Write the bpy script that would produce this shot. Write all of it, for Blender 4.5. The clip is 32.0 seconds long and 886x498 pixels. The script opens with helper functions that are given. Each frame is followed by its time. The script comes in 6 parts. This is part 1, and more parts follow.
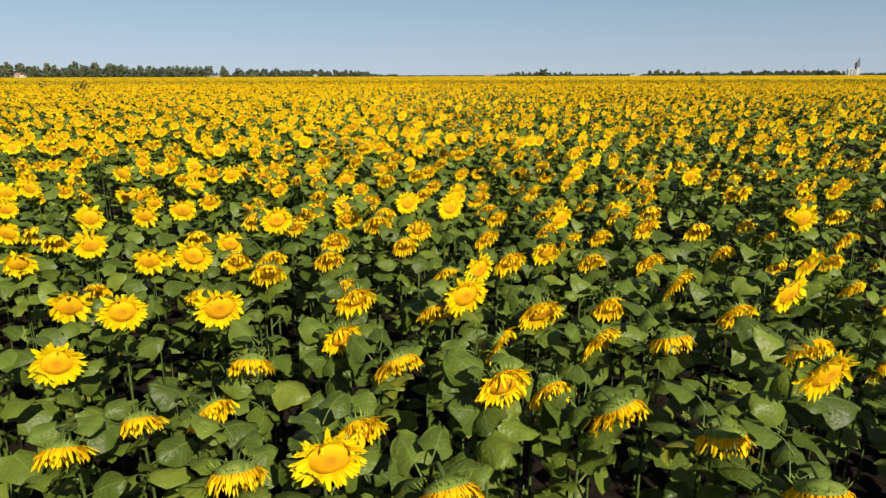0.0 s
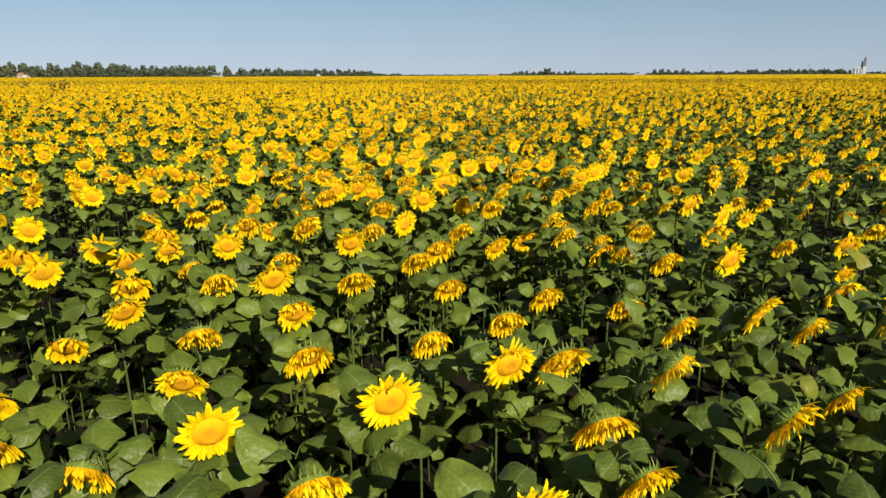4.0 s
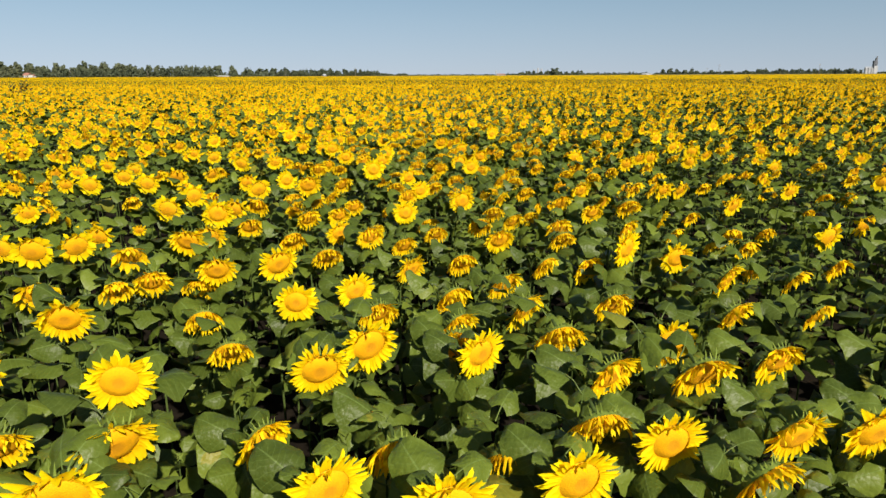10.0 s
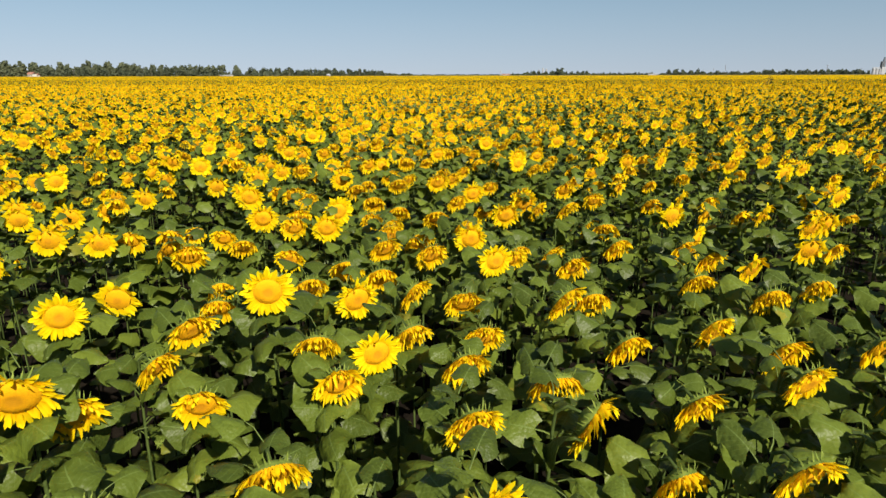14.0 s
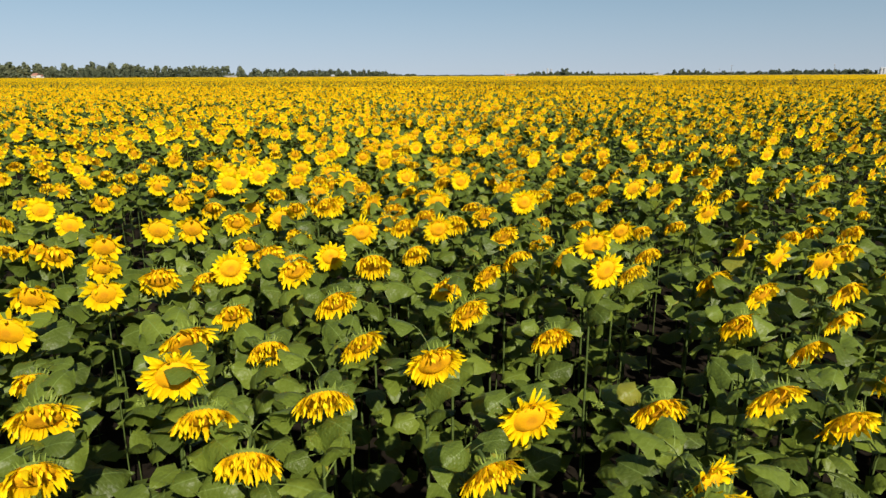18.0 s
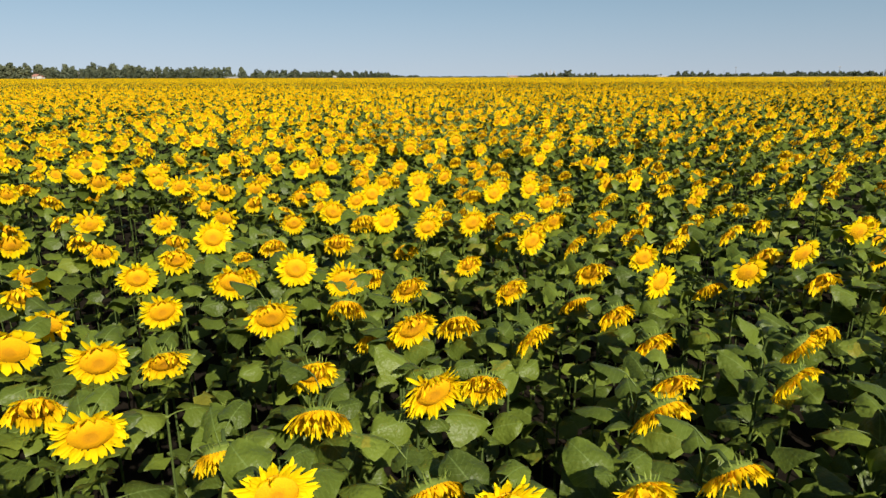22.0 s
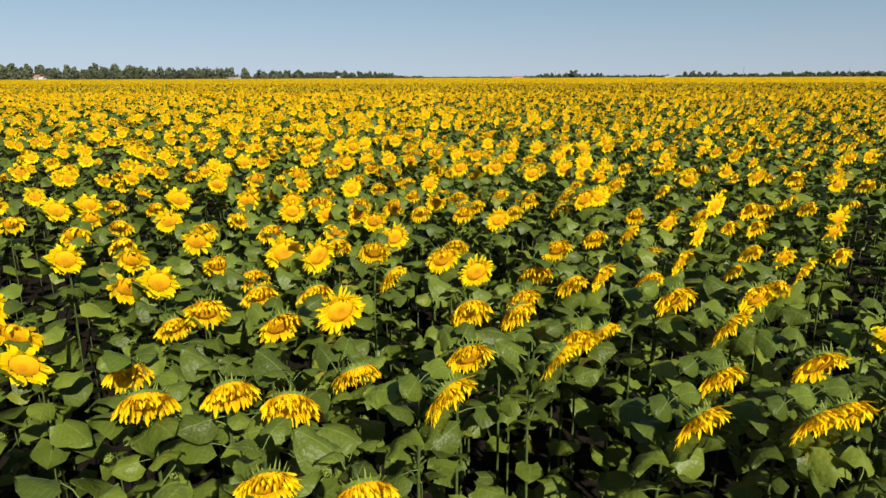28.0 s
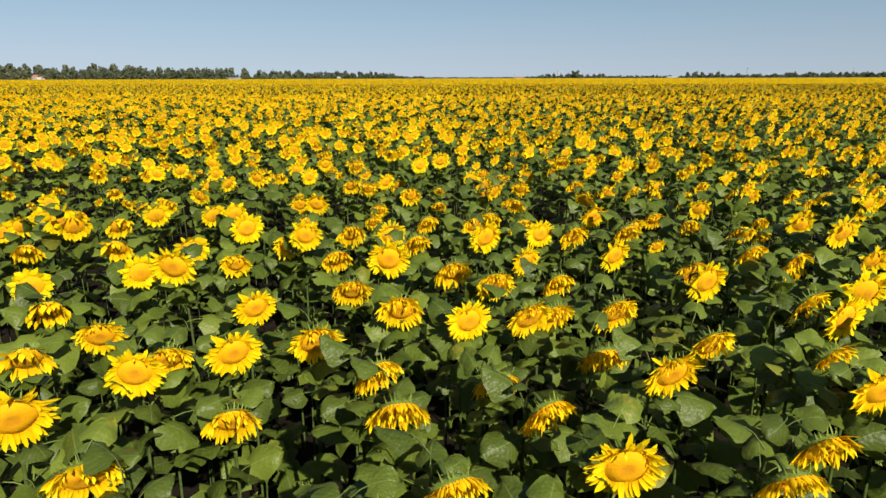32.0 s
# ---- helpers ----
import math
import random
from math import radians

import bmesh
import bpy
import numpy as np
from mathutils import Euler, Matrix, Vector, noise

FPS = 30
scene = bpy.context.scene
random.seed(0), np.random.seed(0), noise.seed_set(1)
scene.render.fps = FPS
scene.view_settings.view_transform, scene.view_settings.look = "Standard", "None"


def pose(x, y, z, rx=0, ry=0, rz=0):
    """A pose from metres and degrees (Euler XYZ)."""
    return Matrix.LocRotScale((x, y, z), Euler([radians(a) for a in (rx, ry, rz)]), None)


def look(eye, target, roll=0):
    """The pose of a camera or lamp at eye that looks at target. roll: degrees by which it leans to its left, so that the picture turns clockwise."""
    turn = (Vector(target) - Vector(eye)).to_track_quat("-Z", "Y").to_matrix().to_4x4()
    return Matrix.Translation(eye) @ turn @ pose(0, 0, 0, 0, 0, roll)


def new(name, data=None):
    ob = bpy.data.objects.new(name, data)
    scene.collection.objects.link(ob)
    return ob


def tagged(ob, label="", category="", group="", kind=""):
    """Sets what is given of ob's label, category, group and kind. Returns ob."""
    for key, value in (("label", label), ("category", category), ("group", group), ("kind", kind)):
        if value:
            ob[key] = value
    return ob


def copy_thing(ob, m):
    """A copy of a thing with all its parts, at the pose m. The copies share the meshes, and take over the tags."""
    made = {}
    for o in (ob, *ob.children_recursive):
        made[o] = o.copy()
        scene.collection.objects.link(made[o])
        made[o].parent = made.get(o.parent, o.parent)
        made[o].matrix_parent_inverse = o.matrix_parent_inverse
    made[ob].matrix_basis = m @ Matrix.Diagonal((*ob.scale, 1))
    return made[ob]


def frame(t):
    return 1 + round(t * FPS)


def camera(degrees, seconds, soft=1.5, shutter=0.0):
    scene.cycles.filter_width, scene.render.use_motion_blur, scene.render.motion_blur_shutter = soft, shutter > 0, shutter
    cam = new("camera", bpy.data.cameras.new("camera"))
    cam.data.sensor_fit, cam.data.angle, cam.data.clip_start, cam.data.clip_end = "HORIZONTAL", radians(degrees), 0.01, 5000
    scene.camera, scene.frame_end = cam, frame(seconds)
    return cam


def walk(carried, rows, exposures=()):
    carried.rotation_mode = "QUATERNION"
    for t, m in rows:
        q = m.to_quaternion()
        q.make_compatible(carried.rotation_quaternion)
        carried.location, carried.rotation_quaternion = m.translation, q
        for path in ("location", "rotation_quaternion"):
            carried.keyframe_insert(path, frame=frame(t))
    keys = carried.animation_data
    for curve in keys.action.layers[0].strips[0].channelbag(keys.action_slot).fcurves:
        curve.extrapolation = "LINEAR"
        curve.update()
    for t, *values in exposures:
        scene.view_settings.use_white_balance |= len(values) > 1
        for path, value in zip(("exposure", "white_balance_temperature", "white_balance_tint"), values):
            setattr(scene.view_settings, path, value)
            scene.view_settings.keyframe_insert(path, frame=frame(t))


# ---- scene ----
cam = camera(70.0, 32.0, soft=1.5)
# seconds, eye x, y, z in metres, pitch, lean and yaw in degrees
PATH_ROWS = [
    (0.0, 0.000, 0.000, 2.918, -15.35, 0.14, -0.00),
    (0.5, -0.004, 0.523, 2.910, -15.34, 0.19, 0.02),
    (1.0, -0.009, 1.044, 2.903, -15.32, 0.22, 0.04),
    (1.5, -0.012, 1.573, 2.901, -15.33, 0.23, 0.09),
    (2.0, -0.019, 2.101, 2.897, -15.33, 0.21, 0.12),
    (2.5, -0.032, 2.626, 2.889, -15.33, 0.21, 0.16),
    (3.0, -0.065, 3.138, 2.886, -15.36, 0.22, 0.20),
    (3.5, -0.105, 3.649, 2.886, -15.39, 0.24, 0.27),
    (5.5, -0.226, 5.655, 2.939, -15.41, 0.15, 0.37),
    (6.0, -0.229, 6.170, 2.935, -15.40, 0.17, 0.41),
    (6.5, -0.237, 6.693, 2.929, -15.40, 0.21, 0.46),
    (7.0, -0.244, 7.222, 2.924, -15.38, 0.23, 0.53),
    (7.5, -0.243, 7.759, 2.919, -15.39, 0.23, 0.59),
    (8.0, -0.242, 8.306, 2.915, -15.39, 0.24, 0.65),
    (8.5, -0.237, 8.858, 2.909, -15.39, 0.25, 0.70),
    (9.0, -0.229, 9.413, 2.908, -15.41, 0.25, 0.77),
    (9.5, -0.229, 9.970, 2.902, -15.40, 0.25, 0.81),
    (10.0, -0.225, 10.520, 2.898, -15.41, 0.24, 0.87),
    (10.5, -0.222, 11.073, 2.893, -15.41, 0.19, 0.94),
    (11.0, -0.221, 11.634, 2.881, -15.36, 0.13, 0.99),
    (11.5, -0.221, 12.211, 2.876, -15.36, 0.09, 1.03),
    (12.0, -0.219, 12.786, 2.873, -15.37, 0.13, 1.11),
    (12.5, -0.223, 13.357, 2.872, -15.39, 0.18, 1.13),
    (13.0, -0.223, 13.930, 2.870, -15.42, 0.18, 1.17),
    (13.5, -0.225, 14.498, 2.863, -15.43, 0.14, 1.23),
    (14.0, -0.230, 15.042, 2.857, -15.41, 0.13, 1.27),
    (14.5, -0.230, 15.596, 2.856, -15.41, 0.16, 1.33),
    (16.5, -0.279, 17.788, 2.939, -15.36, 0.17, 1.51),
    (17.0, -0.298, 18.315, 2.930, -15.38, 0.21, 1.56),
    (17.5, -0.317, 18.844, 2.921, -15.37, 0.23, 1.61),
    (18.0, -0.329, 19.378, 2.914, -15.37, 0.23, 1.65),
    (18.5, -0.342, 19.955, 2.902, -15.35, 0.21, 1.69),
    (19.0, -0.356, 20.601, 2.895, -15.33, 0.20, 1.69),
    (19.5, -0.378, 21.314, 2.890, -15.30, 0.20, 1.71),
    (20.0, -0.402, 22.079, 2.889, -15.29, 0.22, 1.72),
    (20.5, -0.413, 22.892, 2.895, -15.33, 0.21, 1.77),
    (21.0, -0.432, 23.713, 2.891, -15.30, 0.17, 1.77),
    (21.5, -0.451, 24.553, 2.888, -15.26, 0.14, 1.80),
    (22.0, -0.467, 25.407, 2.885, -15.25, 0.15, 1.87),
    (22.5, -0.493, 26.279, 2.884, -15.26, 0.17, 1.93),
    (23.0, -0.517, 27.153, 2.877, -15.28, 0.20, 1.97),
    (23.5, -0.522, 28.036, 2.865, -15.26, 0.19, 2.01),
    (24.0, -0.539, 28.916, 2.859, -15.21, 0.18, 2.00),
    (24.5, -0.582, 29.731, 2.852, -15.19, 0.15, 2.04),
    (26.5, -0.692, 33.111, 2.915, -15.25, 0.29, 2.12),
    (27.0, -0.704, 33.999, 2.914, -15.24, 0.28, 2.17),
    (27.5, -0.730, 34.885, 2.908, -15.21, 0.24, 2.19),
    (28.0, -0.745, 35.785, 2.907, -15.21, 0.19, 2.27),
    (28.5, -0.756, 36.682, 2.904, -15.21, 0.19, 2.30),
    (29.0, -0.772, 37.561, 2.900, -15.18, 0.22, 2.32),
    (29.5, -0.805, 38.440, 2.894, -15.17, 0.21, 2.31),
    (30.0, -0.849, 39.315, 2.889, -15.18, 0.21, 2.30),
    (30.5, -0.890, 40.180, 2.880, -15.17, 0.21, 2.31),
    (31.0, -0.895, 41.051, 2.877, -15.13, 0.19, 2.31),
    (31.5, -0.909, 41.948, 2.873, -15.15, 0.16, 2.34),
    (32.0, -0.922, 42.864, 2.872, -15.17, 0.14, 2.38),
]
walk(cam, [(t, pose(x, y, z, 90 + pitch, lean, yaw)) for t, x, y, z, pitch, lean, yaw in PATH_ROWS])

# ---------------------------------------------------------------- light
SUN_AZ, SUN_EL = 152.0, 35.0  # degrees clockwise from straight ahead, degrees above the horizon
to_sun = Vector((math.sin(radians(SUN_AZ)) * math.cos(radians(SUN_EL)), math.cos(radians(SUN_AZ)) * math.cos(radians(SUN_EL)), math.sin(radians(SUN_EL))))
world = bpy.data.worlds.new("sky")
scene.world = world
world.use_nodes = True
wn = world.node_tree
sky = wn.nodes.new("ShaderNodeTexSky")
sky.sky_type, sky.sun_disc = "NISHITA", False
sky.sun_elevation, sky.sun_rotation = radians(SUN_EL), radians(SUN_AZ)
sky.altitude, sky.air_density, sky.dust_density, sky.ozone_density = 200.0, 0.8, 0.3, 1.5
# the lowest haze is thin: the sky is read a little above the line of sight
gen = wn.nodes.new("ShaderNodeTexCoord")
lift = wn.nodes.new("ShaderNodeVectorMath")
lift.operation, lift.inputs[1].default_value = "ADD", (0, 0, 0.075)
unit = wn.nodes.new("ShaderNodeVectorMath")
unit.operation = "NORMALIZE"
wn.links.new(gen.outputs["Generated"], lift.inputs[0])
wn.links.new(lift.outputs[0], unit.inputs[0])
wn.links.new(unit.outputs[0], sky.inputs[0])
# thin summer haze, thickest at the horizon
split = wn.nodes.new("ShaderNodeSeparateXYZ")
wn.links.new(gen.outputs["Generated"], split.inputs[0])
thick = wn.nodes.new("ShaderNodeMapRange")
for slot, value in ((1, 0.0), (2, 0.26), (3, 0.88), (4, 0.12)):
    thick.inputs[slot].default_value = value
wn.links.new(split.outputs[2], thick.inputs[0])
haze = wn.nodes.new("ShaderNodeMix")
haze.data_type = "RGBA"
tint = wn.nodes.new("ShaderNodeValToRGB")
tint.color_ramp.elements[0].position, tint.color_ramp.elements[0].color = 0.0, (0.66, 0.755, 0.87, 1)
tint.color_ramp.elements[1].position, tint.color_ramp.elements[1].color = 0.12, (0.52, 0.765, 0.925, 1)
wn.links.new(split.outputs[2], tint.inputs[0])
glow = wn.nodes.new("ShaderNodeVectorMath")
glow.operation = "SCALE"
# the haze is a little paler on the side away from the sun
side = wn.nodes.new("ShaderNodeMath")
side.operation, side.inputs[1].default_value, side.inputs[2].default_value = "MULTIPLY_ADD", -1.9, 11.2
wn.links.new(split.outputs[0], side.inputs[0])
wn.links.new(side.outputs[0], glow.inputs[3])
wn.links.new(tint.outputs[0], glow.inputs[0])
wn.links.new(glow.outputs[0], haze.inputs[7])
wn.links.new(thick.outputs[0], haze.inputs[0])
wn.links.new(sky.outputs[0], haze.inputs[6])
wn.links.new(haze.outputs[2], wn.nodes["Background"].inputs[0])
wn.nodes["Background"].inputs[1].default_value = 0.05
sun = new("sun", bpy.data.lights.new("sun", "SUN"))
sun.data.energy, sun.data.angle, sun.data.color = 5.0, radians(0.55), (1.0, 0.915, 0.79)
sun.matrix_world = look(to_sun * 60, (0, 0, 0))
scene.view_settings.exposure = 0.49


# ---------------------------------------------------------------- materials
def material(name, rough=0.6, spec=0.4):
    m = bpy.data.materials.new(name)
    m.use_nodes = True
    b = m.node_tree.nodes["Principled BSDF"]
    b.inputs["Roughness"].default_value = rough
    b.inputs["Specular IOR Level"].default_value = spec
    return m, m.node_tree, b


def node(nt, kind, **values):
    n = nt.nodes.new(kind)
    for key, value in values.items():
        n.inputs[key].default_value = value
    return n


def ramp(nt, source, stops):
    r = nt.nodes.new("ShaderNodeValToRGB")
    while len(r.color_ramp.elements) < len(stops):
        r.color_ramp.elements.new(0.5)
    for e, (at, colour) in zip(r.color_ramp.elements, stops):
        e.position, e.color = at, (*colour, 1)
    nt.links.new(source, r.inputs[0])
    return r.outputs[0]


def blend(nt, factor, a, b, kind="MIX"):
    m = nt.nodes.new("ShaderNodeMix")
    m.data_type, m.blend_type = "RGBA", kind
    if isinstance(factor, float):
        m.inputs[0].default_value = factor
    else:
        nt.links.new(factor, m.inputs[0])
    for slot, value in ((6, a), (7, b)):
        if isinstance(value, tuple):
            m.inputs[slot].default_value = (*value, 1)
        else:
            nt.links.new(value, m.inputs[slot])
    return m.outputs[2]


def maths(nt, op, a, b=0.0):
    m = nt.nodes.new("ShaderNodeMath")
    m.operation = op
    for slot, value in ((0, a), (1, b)):
        if isinstance(value, (int, float)):
            m.inputs[slot].default_value = value
        else:
            nt.links.new(value, m.inputs[slot])
    return m.outputs[0]


def noise_of(nt, scale, detail=3.0, coord="Object"):
    tc = nt.nodes.new("ShaderNodeTexCoord")
    n = node(nt, "ShaderNodeTexNoise", Scale=scale, Detail=detail)
    nt.links.new(tc.outputs[coord], n.inputs["Vector"])
    return n.outputs["Fac"]


def bump(nt, b, height, strength, distance=0.002):
    n = node(nt, "ShaderNodeBump", Strength=strength, Distance=distance)
    nt.links.new(height, n.inputs["Height"])
    nt.links.new(n.outputs[0], b.inputs["Normal"])


def thin(nt, b, colour, share, tint):
    """Lets some light through a thin leaf or petal."""
    t = nt.nodes.new("ShaderNodeBsdfTranslucent")
    nt.links.new(blend(nt, 1.0, colour, tint, "MULTIPLY"), t.inputs[0])
    mix = nt.nodes.new("ShaderNodeMixShader")
    mix.inputs[0].default_value = share
    nt.links.new(b.outputs[0], mix.inputs[1])
    nt.links.new(t.outputs[0], mix.inputs[2])
    nt.links.new(mix.outputs[0], nt.nodes["Material Output"].inputs[0])


def chance(nt, joined):
    """A number of its own for each object, or for each loose piece of a joined mesh."""
    if joined:
        return nt.nodes.new("ShaderNodeNewGeometry").outputs["Random Per Island"]
    return nt.nodes.new("ShaderNodeObjectInfo").outputs["Random"]


def leaf_material(joined):
    m, nt, b = material("sunflower_leaf", 0.45, 0.22)
    rnd = chance(nt, joined)
    tc = nt.nodes.new("ShaderNodeTexCoord")
    sep = nt.nodes.new("ShaderNodeSeparateXYZ")
    nt.links.new(tc.outputs["UV"], sep.inputs[0])
    across = maths(nt, "ABSOLUTE", maths(nt, "SUBTRACT", sep.outputs[1], 0.5))
    col = ramp(nt, rnd, [(0.0, (0.028, 0.045, 0.009)), (0.45, (0.070, 0.102, 0.014)), (0.8, (0.130, 0.176, 0.022)), (0.985, (0.175, 0.222, 0.028)), (1.0, (0.24, 0.20, 0.022))])
    grain = noise_of(nt, 26.0, 4.0)
    col = blend(nt, maths(nt, "MULTIPLY", grain, 0.55), col, (0.104, 0.130, 0.016))
    # soft puckered cells between the veins
    cells = node(nt, "ShaderNodeTexVoronoi", Scale=52.0)
    nt.links.new(tc.outputs["Object"], cells.inputs["Vector"])
    quilt = maths(nt, "SUBTRACT", 1.0, cells.outputs["Distance"])
    col = blend(nt, maths(nt, "MULTIPLY", noise_of(nt, 7.0, 2.0), 0.45), col, (0.060, 0.092, 0.011))
    # yellowing blotches
    blotch = maths(nt, "MULTIPLY", maths(nt, "GREATER_THAN", noise_of(nt, 9.0, 5.0), 0.64), maths(nt, "MULTIPLY", maths(nt, "GREATER_THAN", rnd, 0.93), 0.5))
    col = blend(nt, blotch, col, (0.26, 0.21, 0.022))
    # midrib and side veins
    side = maths(nt, "FRACT", maths(nt, "MULTIPLY", maths(nt, "ADD", maths(nt, "MULTIPLY", sep.outputs[0], 1.0), maths(nt, "MULTIPLY", across, -0.75)), 7.0))
    vein = maths(nt, "MAXIMUM", maths(nt, "LESS_THAN", across, 0.018), maths(nt, "MULTIPLY", maths(nt, "LESS_THAN", side, 0.09), 0.55))
    col = blend(nt, maths(nt, "MULTIPLY", vein, 0.4), col, (0.17, 0.24, 0.065))
    nt.links.new(col, b.inputs["Base Color"])
    bump(nt, b, maths(nt, "ADD", grain, maths(nt, "MULTIPLY", quilt, 0.55)), 0.7, 0.006)
    thin(nt, b, col, 0.09, (1.5, 1.7, 0.5))
    return m


def petal_material(joined):
    m, nt, b = material("sunflower_petal", 0.6, 0.08)
    tc = nt.nodes.new("ShaderNodeTexCoord")
    sep = nt.nodes.new("ShaderNodeSeparateXYZ")
    nt.links.new(tc.outputs["UV"], sep.inputs[0])
    # u along the petal, v how withered the head is
    fresh = ramp(nt, sep.outputs[0], [(0.0, (0.92, 0.62, 0.003)), (0.3, (0.95, 0.79, 0.003)), (1.0, (0.95, 0.83, 0.004))])
    old = ramp(nt, sep.outputs[0], [(0.0, (0.86, 0.44, 0.005)), (0.5, (0.94, 0.62, 0.005)), (1.0, (0.93, 0.68, 0.008))])
    col = blend(nt, sep.outputs[1], fresh, old)
    streak = noise_of(nt, 90.0, 2.0)
    col = blend(nt, maths(nt, "MULTIPLY", streak, 0.25), col, (0.80, 0.46, 0.006))
    col = blend(nt, maths(nt, "MULTIPLY", chance(nt, joined), 0.12), col, (0.78, 0.44, 0.010))
    nt.links.new(col, b.inputs["Base Color"])
    bump(nt, b, streak, 0.35, 0.002)
    thin(nt, b, col, 0.30, (1.1, 0.95, 0.4))
    return m


def disc_material():
    m, nt, b = material("sunflower_disc", 0.85, 0.1)
    tc = nt.nodes.new("ShaderNodeTexCoord")
    sep = nt.nodes.new("ShaderNodeSeparateXYZ")
    nt.links.new(tc.outputs["UV"], sep.inputs[0])
    base = ramp(nt, sep.outputs[0], [(0.0, (0.66, 0.31, 0.010)), (0.25, (0.70, 0.32, 0.008)), (0.40, (0.84, 0.40, 0.005)), (0.8, (0.88, 0.45, 0.004)), (1.0, (0.84, 0.48, 0.008))])
    v = node(nt, "ShaderNodeTexVoronoi", Scale=260.0)
    nt.links.new(tc.outputs["Object"], v.inputs["Vector"])
    col = blend(nt, maths(nt, "MULTIPLY", v.outputs["Distance"], 0.38), base, (0.36, 0.14, 0.006))
    nt.links.new(col, b.inputs["Base Color"])
    bump(nt, b, maths(nt, "SUBTRACT", 1.0, v.outputs["Distance"]), 0.5, 0.003)
    return m


def stem_material(name, a, c):
    m, nt, b = material(name, 0.65, 0.12)
    g = noise_of(nt, 40.0, 3.0)
    nt.links.new(ramp(nt, g, [(0.3, a), (0.7, c)]), b.inputs["Base Color"])
    bump(nt, b, g, 0.5, 0.004)
    return m


def plain_material(name, a, c, scale, rough=0.9, strength=0.5, distance=0.03, detail=5.0, spec=0.2):
    m, nt, b = material(name, rough, spec)
    g = noise_of(nt, scale, detail)
    big = noise_of(nt, scale * 0.13, 2.0)
    col = ramp(nt, g, [(0.32, a), (0.68, c)])
    col = blend(nt, maths(nt, "MULTIPLY", big, 0.5), col, tuple(0.8 * v for v in a))
    nt.links.new(col, b.inputs["Base Color"])
    bump(nt, b, g, strength, distance)
    return m


LEAF, LEAF_J = leaf_material(False), leaf_material(True)
PETAL, PETAL_J = petal_material(False), petal_material(True)
DISC = disc_material()
STEM = stem_material("sunflower_stem", (0.045, 0.070, 0.016), (0.085, 0.120, 0.030))
BRACT = stem_material("sunflower_bract", (0.10, 0.15, 0.022), (0.22, 0.27, 0.050))
# soil brown taken down to near black, painting in the deep shade between plants
SOIL = plain_material("shade_dark_soil", (0.011, 0.009, 0.007), (0.024, 0.019, 0.013), 9.0, rough=1.0, spec=0.02)


# ---------------------------------------------------------------- shapes of a sunflower
# A shape is (points, triangles, uv of every point). The face of a head looks towards -y; its middle is the origin.
def joined(*shapes):
    at, v, f, uv = 0, [], [], []
    for p, t, u in shapes:
        v.append(np.asarray(p, float)), f.append(np.asarray(t, int).reshape(-1, 3) + at), uv.append(np.asarray(u, float))
        at += len(p)
    return np.concatenate(v), np.concatenate(f), np.concatenate(uv)


def grid_faces(rows, cols, wrap=False):
    f = []
    for r in range(rows - 1):
        for c in range(cols if wrap else cols - 1):
            a, b = r * cols + c, r * cols + (c + 1) % cols
            f += [(a, b, b + cols), (a, b + cols, a + cols)]
    return f


def tube(path, radii, sides):
    pts, uv = [], []
    path = [Vector(p) for p in path]
    for i, p in enumerate(path):
        d = (path[min(i + 1, len(path) - 1)] - path[max(i - 1, 0)]).normalized()
        a = d.cross(Vector((1, 0, 0.13))).normalized()
        b = d.cross(a)
        for k in range(sides):
            w = 2 * math.pi * k / sides
            pts.append(p + (a * math.cos(w) + b * math.sin(w)) * radii[i])
            uv.append((0.0, 0.5))
    return np.array([tuple(p) for p in pts]), grid_faces(len(path), sides, True), np.array(uv)


def leaf_shape(seed, stations, across, petiole=True):
    """A heart-shaped leaf on its stalk: it grows from the origin along +y, the blade about 0.21 long."""
    rng = random.Random(seed)
    size, stalk, rise = 0.19, rng.uniform(0.08, 0.15), rng.uniform(0.2, 0.95)
    droop, fold, wave = rng.uniform(0.3, 1.25), rng.uniform(-0.05, 0.4), rng.uniform(0, 6)
    bow = rng.uniform(0.5, 2.3)
    twist, skew = rng.uniform(-0.35, 0.35), rng.uniform(-0.12, 0.12)
    end = Vector((0, stalk * math.cos(rise), stalk * math.sin(rise)))
    shapes = []
    if petiole:
        shapes.append(tube([(0, 0, -0.01), (0, end.y * 0.5, end.z * 0.66), tuple(end)], [0.006, 0.005, 0.004], 3))
    pts, uv = [], []
    y, z, angle = end.y, end.z, rise * 0.55
    for i in range(stations):
        u = i / (stations - 1)
        if i:
            step = size / (stations - 1)
            y, z = y + step * math.cos(angle), z + step * math.sin(angle)
            angle -= droop / (stations - 1)
        half = size * 0.52 * (1.0 - (1.0 - min(1, (u + 0.14) / 0.46)) ** 2 if u < 0.32 else (1 - ((u - 0.32) / 0.68) ** 2.0) ** 0.8)
        for j in range(across):
            v = 2 * j / (across - 1) - 1
            x = v * half + skew * size * u * u
            back = -0.19 * size * abs(v) ** 1.5 * max(0.0, 1 - u * 2.2)
            lift = fold * abs(x) + 0.017 * math.sin(wave + 9 * u + 2.2 * v) * abs(v) + twist * x * u - bow * x * x / size
            pts.append((x, y + back * math.cos(angle) - lift * math.sin(angle), z + back * math.sin(angle) + lift * math.cos(angle)))
            uv.append((u, 0.5 + v / 2))
    shapes.append((np.array(pts), grid_faces(stations, across), np.array(uv)))
    return joined(*shapes)


